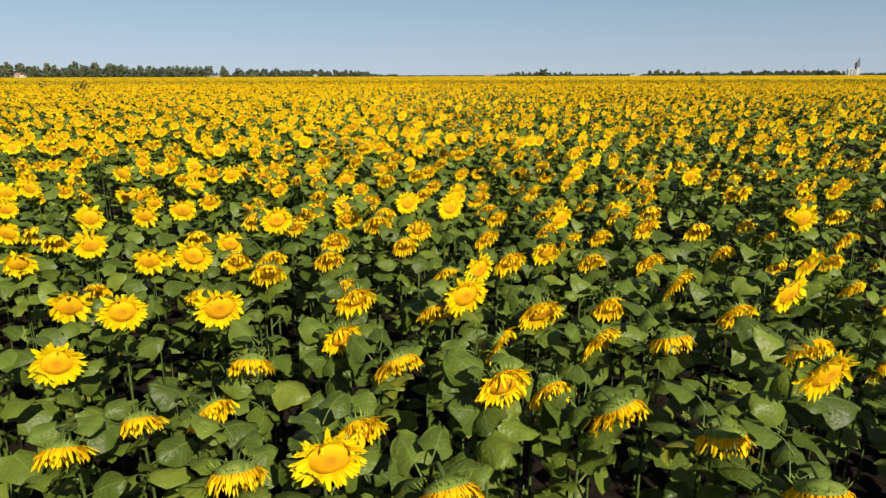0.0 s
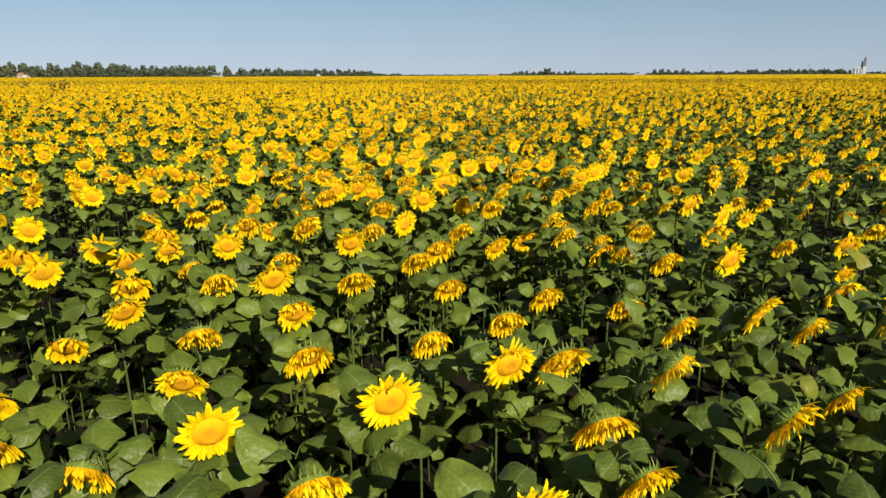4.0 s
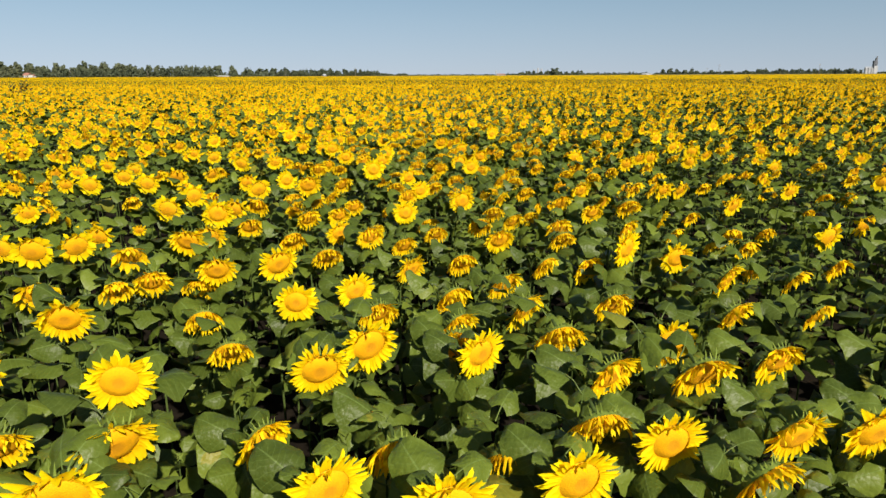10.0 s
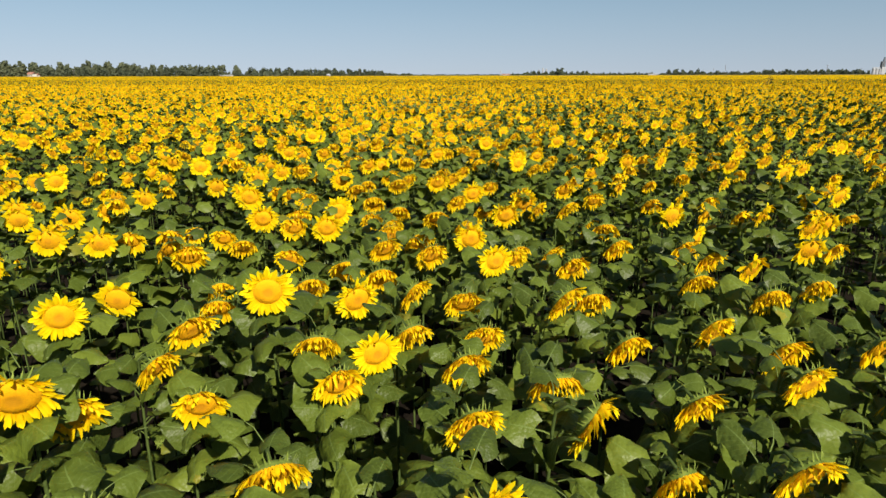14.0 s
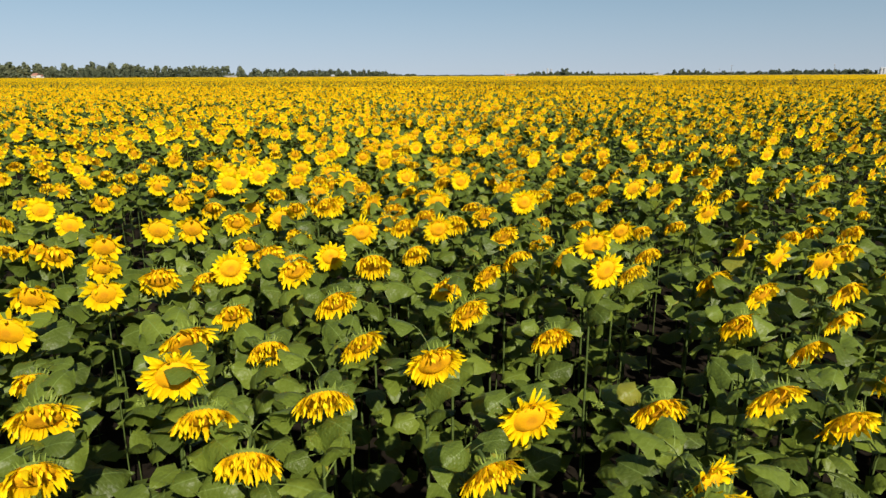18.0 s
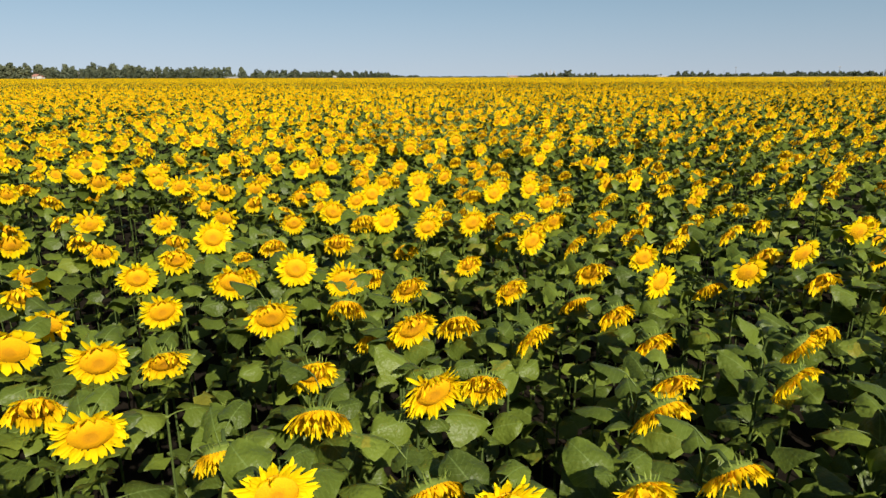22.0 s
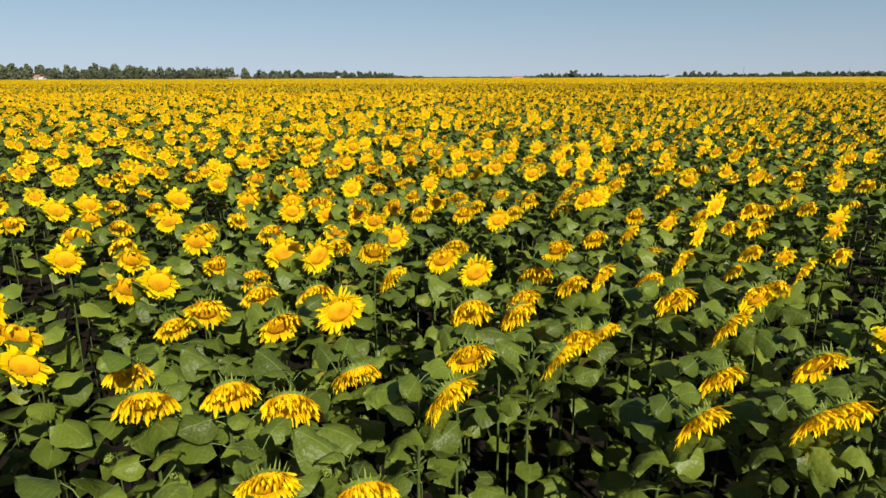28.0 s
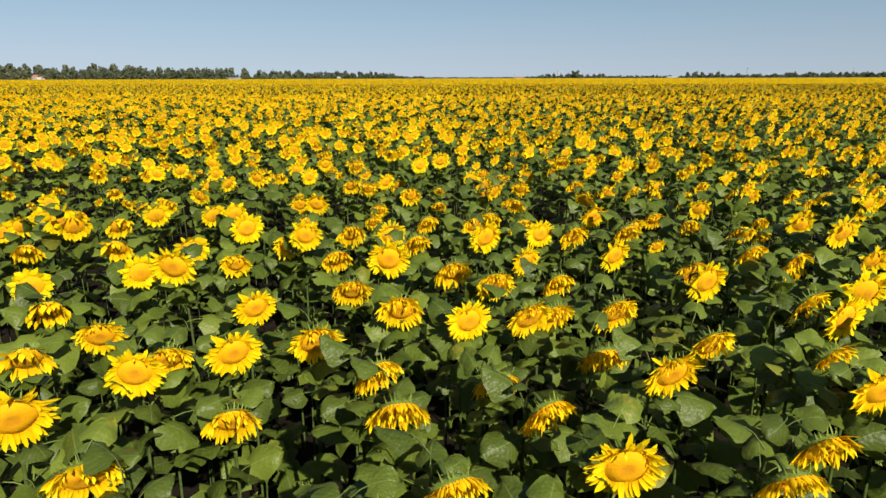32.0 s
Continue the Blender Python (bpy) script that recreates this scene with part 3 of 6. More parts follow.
plant(-2.21, 7.31, 1.48, OPEN); plant(-2.95, 7.45, 1.66, OPEN); plant(-0.99, 7.46, 1.62, NODDING); plant(-1.96, 7.48, 1.62, OPEN)
plant(0.87, 7.52, 1.63, NODDING); plant(2.24, 7.77, 1.63, NODDING); plant(-2.65, 7.88, 1.73, FRESH); plant(0.47, 7.89, 1.56, DROOPING)
plant(-1.58, 7.91, 1.66, DROOPING); plant(-0.72, 7.92, 1.66, NODDING); plant(-1.24, 7.94, 1.66, FRESH)
# 8 to 12 m along the strip
plant(-2.18, 8.01, 1.59, NODDING); plant(-0.13, 8.04, 1.57, NODDING); plant(1.72, 8.16, 1.72, FRESH); plant(3.48, 8.16, 1.57, NODDING, ASIDE)
plant(-3.02, 8.25, 1.70, FRESH); plant(-3.44, 8.28, 1.62, NODDING); plant(-0.36, 8.35, 1.66, NODDING); plant(-1.28, 8.37, 1.66, NODDING)
plant(2.98, 8.38, 1.69, FRESH, ASIDE); plant(1.38, 8.39, 1.64, NODDING); plant(-2.42, 8.46, 1.62, OPEN); plant(-1.97, 8.46, 1.58, DROOPING)
plant(-3.32, 8.48, 1.62, FRESH); plant(1.14, 8.56, 1.66, DROOPING); plant(-0.21, 8.57, 1.68, NODDING); plant(3.47, 8.62, 1.55, NODDING)
plant(1.00, 8.66, 1.62, OPEN, ASIDE); plant(-2.74, 8.69, 1.65, OPEN); plant(-2.25, 8.75, 1.63, OPEN); plant(-1.80, 8.76, 1.66, FRESH)
plant(-3.96, 8.81, 1.67, FRESH); plant(-0.88, 8.82, 1.66, OPEN); plant(2.90, 8.82, 1.64, NODDING); plant(-1.22, 8.84, 1.79, NODDING, ASIDE)
plant(-0.05, 8.95, 1.73, NODDING, ASIDE); plant(-1.71, 8.96, 1.77, NODDING); plant(1.95, 8.96, 1.70, NODDING); plant(2.52, 9.00, 1.58, NODDING)
plant(3.89, 9.05, 1.56, NODDING, ASIDE); plant(-2.42, 9.06, 1.65, FRESH); plant(-0.95, 9.07, 1.66, NODDING); plant(0.26, 9.12, 1.55, OPEN)
plant(1.42, 9.12, 1.67, DROOPING); plant(-3.96, 9.13, 1.67, FRESH); plant(0.80, 9.13, 1.65, NODDING, ASIDE); plant(1.11, 9.21, 1.57, DROOPING)
plant(-0.77, 9.27, 1.66, DROOPING); plant(-3.66, 9.31, 1.65, FRESH); plant(-1.34, 9.33, 1.66, NODDING); plant(0.53, 9.43, 1.52, FRESH)
plant(1.49, 9.47, 1.65, DROOPING); plant(-1.99, 9.49, 1.66, DROOPING); plant(0.24, 9.51, 1.80, NODDING); plant(3.58, 9.52, 1.58, NODDING)
plant(-2.73, 9.56, 1.54, NODDING); plant(-2.33, 9.56, 1.70, NODDING); plant(0.76, 9.56, 1.68, NODDING, ASIDE); plant(-1.71, 9.61, 1.58, NODDING, ASIDE)
plant(2.02, 9.69, 1.79, FRESH, ASIDE); plant(-1.23, 9.76, 1.85, NODDING); plant(1.17, 9.77, 1.74, NODDING, ASIDE); plant(2.35, 9.77, 1.66, FRESH, ASIDE)
plant(-0.53, 9.78, 1.59, FRESH, ASIDE); plant(-2.88, 9.79, 1.61, OPEN); plant(-0.36, 9.81, 1.81, FRESH); plant(0.03, 9.86, 1.77, NODDING)
plant(0.92, 9.87, 1.54, NODDING); plant(-1.46, 9.96, 1.66, NODDING); plant(-2.60, 9.98, 1.76, OPEN); plant(-0.76, 10.07, 1.67, NODDING)
plant(-2.01, 10.08, 1.67, OPEN, ASIDE); plant(-1.22, 10.18, 1.84, FRESH); plant(-0.17, 10.18, 1.90, FRESH); plant(2.01, 10.26, 1.68, NODDING, ASIDE)
plant(0.95, 10.31, 1.75, NODDING, ASIDE); plant(1.48, 10.31, 1.64, NODDING); plant(-1.04, 10.46, 1.80, FRESH); plant(-1.57, 10.47, 1.72, NODDING, ASIDE)
plant(-0.49, 10.47, 1.66, DROOPING); plant(1.79, 10.49, 1.69, NODDING); plant(2.84, 10.57, 1.62, DROOPING); plant(0.81, 10.59, 1.66, DROOPING)
plant(0.12, 10.60, 1.65, NODDING, ASIDE); plant(-2.56, 10.64, 1.59, NODDING); plant(-1.37, 10.70, 1.66, DROOPING); plant(-1.91, 10.74, 1.64, NODDING, ASIDE)
plant(0.40, 10.77, 1.68, NODDING, ASIDE); plant(1.20, 10.80, 1.74, NODDING, ASIDE); plant(-3.20, 10.81, 1.69, FRESH); plant(0.76, 10.81, 1.66, DROOPING)
plant(2.26, 10.81, 1.71, DROOPING); plant(1.58, 10.88, 1.67, NODDING, ASIDE); plant(2.74, 10.92, 1.74, FRESH, ASIDE); plant(-2.84, 10.93, 1.69, OPEN)
plant(-2.25, 10.99, 1.59, NODDING, ASIDE); plant(-1.48, 11.04, 1.83, FRESH); plant(-0.97, 11.04, 1.63, FRESH); plant(2.04, 11.09, 1.69, NODDING)
plant(-1.70, 11.16, 1.77, NODDING, ASIDE); plant(0.49, 11.20, 1.66, OPEN); plant(1.36, 11.20, 1.79, FRESH); plant(-0.16, 11.24, 1.66, NODDING, ASIDE)
plant(-0.60, 11.25, 1.64, NODDING); plant(-1.15, 11.30, 1.74, NODDING); plant(0.21, 11.31, 1.66, DROOPING); plant(-2.95, 11.39, 1.65, OPEN)
plant(2.92, 11.40, 1.78, NODDING); plant(1.25, 11.44, 1.82, NODDING); plant(-2.48, 11.46, 1.77, FRESH); plant(1.97, 11.48, 1.68, NODDING)
plant(-0.61, 11.53, 1.69, NODDING); plant(-0.10, 11.59, 1.71, NODDING); plant(1.59, 11.60, 1.78, FRESH, ASIDE); plant(0.70, 11.63, 1.75, NODDING, ASIDE)
plant(1.02, 11.63, 1.68, DROOPING); plant(0.17, 11.66, 1.66, DROOPING); plant(-3.68, 11.68, 1.77, FRESH); plant(-2.87, 11.76, 1.69, NODDING)
plant(2.09, 11.77, 1.72, NODDING); plant(-2.02, 11.79, 1.66, NODDING); plant(-1.82, 11.79, 1.66, DROOPING); plant(-2.20, 11.91, 1.70, NODDING)
plant(-0.23, 11.96, 1.79, FRESH)
# 12 to 16 m along the strip
plant(-1.14, 12.02, 1.65, NODDING); plant(0.90, 12.02, 1.66, DROOPING); plant(-1.34, 12.04, 1.75, FRESH); plant(-0.58, 12.06, 1.77, FRESH)
plant(0.14, 12.12, 1.76, FRESH); plant(0.69, 12.15, 1.75, NODDING); plant(-2.28, 12.18, 1.69, NODDING); plant(-1.87, 12.21, 1.75, OPEN)
plant(1.84, 12.22, 1.71, OPEN); plant(0.46, 12.29, 1.78, FRESH); plant(-4.56, 12.33, 1.69, FRESH); plant(-2.54, 12.34, 1.65, FRESH)
plant(-1.34, 12.34, 1.73, OPEN); plant(0.88, 12.34, 1.78, OPEN); plant(-0.04, 12.35, 1.69, DROOPING); plant(-0.41, 12.36, 1.70, NODDING)
plant(1.14, 12.36, 1.78, OPEN); plant(1.51, 12.39, 1.68, OPEN); plant(0.26, 12.40, 1.78, DROOPING); plant(-1.86, 12.49, 1.62, NODDING)
plant(3.72, 12.49, 1.67, FRESH); plant(-0.91, 12.52, 1.64, NODDING, ASIDE); plant(-2.20, 12.53, 1.64, NODDING); plant(-2.64, 12.62, 1.66, DROOPING)
plant(-1.46, 12.63, 1.81, FRESH); plant(2.78, 12.63, 1.62, NODDING); plant(1.47, 12.64, 1.66, DROOPING); plant(3.06, 12.68, 1.59, FRESH)
plant(0.73, 12.75, 1.79, OPEN); plant(0.39, 12.78, 1.77, NODDING); plant(-0.75, 12.79, 1.78, FRESH); plant(2.11, 12.87, 1.80, FRESH, ASIDE)
plant(1.87, 12.90, 1.66, DROOPING); plant(-0.57, 12.91, 1.83, FRESH); plant(-2.25, 12.92, 1.67, OPEN); plant(-0.11, 12.97, 1.77, FRESH, ASIDE)
plant(1.16, 13.02, 1.72, OPEN); plant(0.70, 13.17, 1.68, NODDING); plant(-2.00, 13.20, 1.83, FRESH); plant(-2.47, 13.21, 1.75, OPEN)
plant(-3.00, 13.23, 1.73, OPEN); plant(-0.22, 13.31, 1.66, NODDING); plant(1.98, 13.31, 1.62, NODDING); plant(-1.31, 13.34, 1.61, NODDING)
plant(0.83, 13.35, 1.66, FRESH); plant(0.29, 13.37, 1.68, NODDING); plant(-2.80, 13.38, 1.63, NODDING, ASIDE); plant(-0.20, 13.56, 1.66, NODDING, ASIDE)
plant(-0.63, 13.72, 1.66, NODDING); plant(0.16, 13.76, 1.67, NODDING, ASIDE); plant(1.30, 13.77, 1.63, NODDING, ASIDE); plant(0.65, 13.79, 1.69, NODDING)
plant(-3.20, 13.82, 1.71, OPEN); plant(-2.58, 13.88, 1.71, NODDING); plant(-1.12, 13.91, 1.65, FRESH); plant(1.84, 13.91, 1.58, NODDING, ASIDE)
plant(2.37, 13.92, 1.64, NODDING, ASIDE); plant(-1.68, 13.94, 1.54, DROOPING); plant(3.04, 13.96, 1.59, FRESH); plant(-0.23, 13.97, 1.66, NODDING)
plant(-3.69, 14.03, 1.61, OPEN); plant(-1.65, 14.15, 1.77, FRESH); plant(-2.29, 14.16, 1.64, NODDING); plant(-1.80, 14.24, 1.64, DROOPING)
plant(-2.11, 14.26, 1.66, NODDING); plant(-0.84, 14.29, 1.59, FRESH, ASIDE); plant(2.75, 14.35, 1.60, NODDING, ASIDE); plant(0.10, 14.39, 1.60, NODDING)
plant(-1.35, 14.41, 1.73, FRESH); plant(1.53, 14.41, 1.63, OPEN, ASIDE); plant(-3.99, 14.42, 1.66, NODDING); plant(3.14, 14.47, 1.65, OPEN, ASIDE)
plant(-3.62, 14.49, 1.79, FRESH); plant(2.01, 14.49, 1.60, NODDING, ASIDE); plant(-3.04, 14.56, 1.77, FRESH); plant(-2.39, 14.56, 1.74, NODDING)
plant(-0.51, 14.63, 1.63, OPEN); plant(1.82, 14.70, 1.59, DROOPING); plant(0.41, 14.72, 1.63, NODDING, ASIDE); plant(1.31, 14.72, 1.68, FRESH)
plant(0.97, 14.75, 1.74, FRESH, ASIDE); plant(-2.09, 14.80, 1.78, FRESH); plant(2.47, 14.80, 1.59, NODDING, ASIDE); plant(0.74, 14.87, 1.56, NODDING)
plant(-3.49, 14.88, 1.70, FRESH); plant(-1.13, 14.88, 1.65, NODDING); plant(2.97, 14.88, 1.65, FRESH, ASIDE); plant(-2.96, 14.91, 1.71, FRESH)
plant(-0.16, 15.10, 1.54, DROOPING); plant(-2.08, 15.14, 1.72, OPEN); plant(-0.85, 15.14, 1.73, NODDING); plant(2.62, 15.21, 1.70, FRESH)
plant(-1.48, 15.29, 1.66, NODDING); plant(0.64, 15.40, 1.64, NODDING); plant(-1.15, 15.52, 1.66, OPEN); plant(2.16, 15.52, 1.53, NODDING)
plant(-2.15, 15.56, 1.81, FRESH); plant(-0.87, 15.61, 1.66, SMALL); plant(-0.65, 15.76, 1.49, OPEN); plant(0.17, 15.76, 1.54, OPEN)
plant(2.00, 15.76, 1.50, DROOPING); plant(-1.97, 15.80, 1.65, OPEN); plant(0.69, 15.87, 1.62, NODDING); plant(2.19, 15.88, 1.55, DROOPING)
# 16 to 20 m along the strip
plant(0.01, 16.01, 1.61, NODDING); plant(1.32, 16.01, 1.57, NODDING); plant(-0.38, 16.07, 1.52, NODDING); plant(-2.82, 16.14, 1.73, FRESH)
plant(-1.55, 16.16, 1.64, OPEN); plant(1.85, 16.32, 1.45, NODDING, ASIDE); plant(-1.70, 16.35, 1.70, NODDING); plant(-2.30, 16.38, 1.68, OPEN)
plant(-2.69, 16.42, 1.80, FRESH); plant(-0.68, 16.43, 1.63, FRESH); plant(0.15, 16.44, 1.63, NODDING); plant(2.76, 16.44, 1.43, DROOPING)
plant(-0.14, 16.46, 1.74, FRESH); plant(1.10, 16.46, 1.63, NODDING); plant(-1.79, 16.59, 1.73, NODDING); plant(1.49, 16.64, 1.65, NODDING)
plant(1.82, 16.64, 1.50, NODDING, ASIDE); plant(-2.62, 16.65, 1.73, NODDING); plant(-1.36, 16.66, 1.56, NODDING); plant(0.36, 16.68, 1.49, NODDING)
plant(0.85, 16.77, 1.66, OPEN); plant(-0.47, 16.78, 1.45, DROOPING); plant(-2.23, 16.86, 1.62, NODDING); plant(-0.84, 16.86, 1.58, NODDING)
plant(-1.71, 16.92, 1.82, FRESH); plant(2.66, 16.96, 1.59, FRESH, ASIDE); plant(1.32, 17.00, 1.62, NODDING, ASIDE); plant(0.57, 17.01, 1.47, DROOPING)
plant(-0.17, 17.05, 1.66, NODDING); plant(2.30, 17.12, 1.43, DROOPING); plant(1.68, 17.13, 1.74, NODDING, ASIDE); plant(0.27, 17.15, 1.62, NODDING, ASIDE)
plant(-1.71, 17.19, 1.60, NODDING); plant(-2.35, 17.33, 1.70, FRESH); plant(1.16, 17.35, 1.68, FRESH); plant(0.17, 17.37, 1.66, DROOPING)
plant(1.95, 17.38, 1.69, NODDING, ASIDE); plant(-3.80, 17.40, 1.55, NODDING); plant(-3.15, 17.41, 1.69, OPEN); plant(-3.61, 17.42, 1.75, FRESH)
plant(-2.50, 17.45, 1.76, OPEN); plant(0.79, 17.46, 1.51, NODDING); plant(1.64, 17.46, 1.55, DROOPING); plant(-0.73, 17.47, 1.60, NODDING)
plant(-1.34, 17.49, 1.48, NODDING); plant(2.81, 17.51, 1.51, DROOPING); plant(3.32, 17.60, 1.61, NODDING); plant(-0.19, 17.63, 1.61, NODDING)
plant(1.23, 17.67, 1.66, NODDING); plant(2.17, 17.69, 1.62, NODDING); plant(-0.60, 17.72, 1.62, FRESH); plant(-1.64, 17.73, 1.54, NODDING, ASIDE)
plant(-0.88, 17.75, 1.65, NODDING); plant(-3.44, 17.81, 1.77, FRESH); plant(1.78, 17.83, 1.62, NODDING); plant(2.42, 17.84, 1.60, OPEN, ASIDE)
plant(-1.53, 17.90, 1.66, NODDING, ASIDE); plant(-2.19, 17.92, 1.71, FRESH); plant(-0.46, 17.95, 1.62, NODDING); plant(-4.15, 17.97, 1.74, FRESH)
plant(-1.17, 18.00, 1.82, FRESH); plant(0.63, 18.00, 1.54, NODDING); plant(1.07, 18.05, 1.61, NODDING); plant(-0.09, 18.09, 1.55, NODDING)
plant(2.83, 18.21, 1.56, NODDING); plant(3.51, 18.21, 1.68, NODDING, ASIDE); plant(-0.77, 18.25, 1.69, FRESH); plant(2.27, 18.28, 1.66, NODDING, ASIDE)
plant(1.73, 18.35, 1.74, DROOPING); plant(-0.19, 18.41, 1.62, NODDING); plant(1.52, 18.41, 1.66, DROOPING); plant(3.14, 18.43, 1.64, NODDING, ASIDE)
plant(0.38, 18.44, 1.62, NODDING, ASIDE); plant(-1.63, 18.50, 1.54, NODDING); plant(0.56, 18.54, 1.59, DROOPING); plant(-0.49, 18.63, 1.60, NODDING, ASIDE)
plant(1.22, 18.70, 1.65, NODDING); plant(-2.39, 18.80, 1.48, FRESH); plant(-1.74, 18.82, 1.55, DROOPING); plant(-1.16, 18.82, 1.57, NODDING)
plant(-0.71, 18.83, 1.63, NODDING); plant(0.01, 18.86, 1.73, FRESH); plant(1.64, 18.92, 1.67, FRESH, ASIDE); plant(1.43, 19.09, 1.67, DROOPING)
plant(-2.66, 19.15, 1.76, FRESH); plant(2.14, 19.19, 1.72, FRESH); plant(-2.09, 19.23, 1.65, OPEN); plant(0.57, 19.24, 1.58, NODDING)
plant(-0.41, 19.29, 1.65, NODDING); plant(-1.41, 19.31, 1.61, NODDING); plant(-1.01, 19.34, 1.53, NODDING); plant(0.16, 19.37, 1.60, NODDING)
plant(-3.18, 19.40, 1.71, FRESH); plant(-2.59, 19.40, 1.71, OPEN); plant(-0.75, 19.40, 1.66, OPEN); plant(-2.30, 19.43, 1.64, NODDING)
plant(1.44, 19.52, 1.63, NODDING); plant(-0.13, 19.54, 1.70, FRESH); plant(2.54, 19.57, 1.61, NODDING); plant(-0.51, 19.58, 1.67, NODDING)
plant(0.22, 19.59, 1.58, NODDING); plant(0.99, 19.72, 1.59, NODDING); plant(-1.89, 19.74, 1.58, NODDING); plant(0.49, 19.74, 1.52, NODDING, ASIDE)
plant(1.59, 19.75, 1.64, FRESH, ASIDE); plant(-2.06, 19.81, 1.63, NODDING); plant(2.51, 19.86, 1.71, OPEN); plant(-0.76, 19.87, 1.65, NODDING)
# 20 to 24 m along the strip
plant(-2.58, 20.02, 1.58, NODDING); plant(-1.29, 20.04, 1.66, FRESH); plant(-0.78, 20.05, 1.66, NODDING); plant(-0.16, 20.06, 1.66, NODDING)
plant(2.76, 20.13, 1.68, OPEN); plant(-1.59, 20.15, 1.64, NODDING); plant(-2.47, 20.21, 1.56, NODDING); plant(-1.87, 20.23, 1.69, FRESH)
plant(1.02, 20.28, 1.60, HANGING); plant(2.35, 20.33, 1.72, FRESH, ASIDE); plant(-3.60, 20.35, 1.67, OPEN); plant(2.79, 20.36, 1.70, NODDING)
plant(-1.26, 20.39, 1.72, FRESH); plant(-0.41, 20.43, 1.66, NODDING); plant(-0.98, 20.46, 1.63, DROOPING); plant(2.22, 20.47, 1.66, NODDING, ASIDE)
plant(0.20, 20.54, 1.66, FRESH); plant(-1.64, 20.56, 1.63, NODDING); plant(0.94, 20.57, 1.54, NODDING, ASIDE); plant(-0.76, 20.68, 1.66, DROOPING)
plant(1.74, 20.75, 1.61, FRESH); plant(0.51, 20.78, 1.66, NODDING, ASIDE); plant(0.02, 20.79, 1.65, NODDING); plant(-1.34, 20.85, 1.66, OPEN)
plant(2.11, 20.89, 1.60, NODDING); plant(-2.20, 20.93, 1.74, FRESH); plant(-3.58, 20.94, 1.60, NODDING); plant(3.36, 20.98, 1.75, FRESH)
plant(0.40, 20.99, 1.68, OPEN); plant(0.83, 21.04, 1.62, NODDING, ASIDE); plant(2.18, 21.07, 1.67, NODDING); plant(-1.69, 21.09, 1.69, NODDING)
plant(0.43, 21.09, 1.69, FRESH); plant(-0.23, 21.20, 1.65, NODDING); plant(-3.37, 21.25, 1.66, FRESH); plant(-1.07, 21.29, 1.62, NODDING)
plant(3.27, 21.29, 1.68, OPEN); plant(-2.31, 21.31, 1.60, NODDING); plant(-1.25, 21.39, 1.73, NODDING); plant(-0.83, 21.44, 1.78, NODDING)
plant(-1.93, 21.50, 1.66, NODDING); plant(-4.48, 21.51, 1.60, FRESH); plant(-0.07, 21.51, 1.67, OPEN); plant(1.78, 21.52, 1.56, NODDING)
plant(-1.43, 21.56, 1.81, OPEN); plant(0.44, 21.61, 1.66, NODDING); plant(0.90, 21.66, 1.69, NODDING); plant(1.21, 21.66, 1.58, NODDING)
plant(-2.53, 21.68, 1.66, OPEN); plant(-1.50, 21.83, 1.83, NODDING); plant(-0.44, 21.84, 1.74, FRESH); plant(-2.19, 21.85, 1.62, DROOPING)
plant(1.53, 21.93, 1.66, NODDING, ASIDE); plant(-0.79, 22.07, 1.72, NODDING); plant(-2.48, 22.11, 1.75, FRESH); plant(-2.98, 22.17, 1.63, OPEN)
plant(-1.26, 22.17, 1.65, DROOPING); plant(1.35, 22.25, 1.63, DROOPING); plant(0.15, 22.52, 1.57, NODDING); plant(1.65, 22.52, 1.68, NODDING)
plant(-3.31, 22.56, 1.80, FRESH); plant(1.18, 22.63, 1.61, NODDING); plant(2.08, 22.64, 1.57, NODDING, ASIDE); plant(-2.73, 22.66, 1.72, OPEN)
plant(-0.29, 22.74, 1.63, NODDING); plant(-2.40, 22.79, 1.70, OPEN); plant(-1.06, 22.82, 1.65, NODDING); plant(2.54, 22.87, 1.62, DROOPING)
plant(-1.71, 22.92, 1.53, NODDING); plant(1.91, 22.92, 1.70, NODDING, ASIDE); plant(1.44, 22.96, 1.67, NODDING); plant(0.53, 23.01, 1.79, FRESH)
plant(-1.36, 23.11, 1.75, NODDING); plant(-2.24, 23.14, 1.68, OPEN); plant(-3.52, 23.15, 1.65, NODDING); plant(-0.42, 23.15, 1.63, NODDING)
plant(1.60, 23.15, 1.83, FRESH, ASIDE); plant(-0.89, 23.21, 1.77, NODDING); plant(-2.66, 23.25, 1.72, NODDING); plant(1.27, 23.26, 1.65, NODDING)
plant(2.39, 23.26, 1.77, FRESH, ASIDE); plant(1.98, 23.31, 1.76, FRESH); plant(0.78, 23.36, 1.67, NODDING); plant(2.78, 23.41, 1.72, NODDING, ASIDE)
plant(-1.89, 23.43, 1.66, FRESH); plant(0.33, 23.44, 1.74, NODDING, ASIDE); plant(-0.16, 23.48, 1.61, NODDING, ASIDE); plant(-2.09, 23.49, 1.56, NODDING)
plant(1.54, 23.49, 1.83, OPEN, ASIDE); plant(0.05, 23.54, 1.71, NODDING); plant(-3.81, 23.57, 1.68, NODDING); plant(0.58, 23.61, 1.79, FRESH)
plant(2.26, 23.61, 1.74, NODDING); plant(-1.51, 23.65, 1.66, DROOPING); plant(-1.70, 23.66, 1.69, NODDING); plant(-3.27, 23.71, 1.67, OPEN)
plant(-2.90, 23.71, 1.73, OPEN); plant(-0.66, 23.71, 1.70, NODDING, ASIDE); plant(-1.27, 23.73, 1.66, FRESH); plant(-3.44, 23.79, 1.66, OPEN)
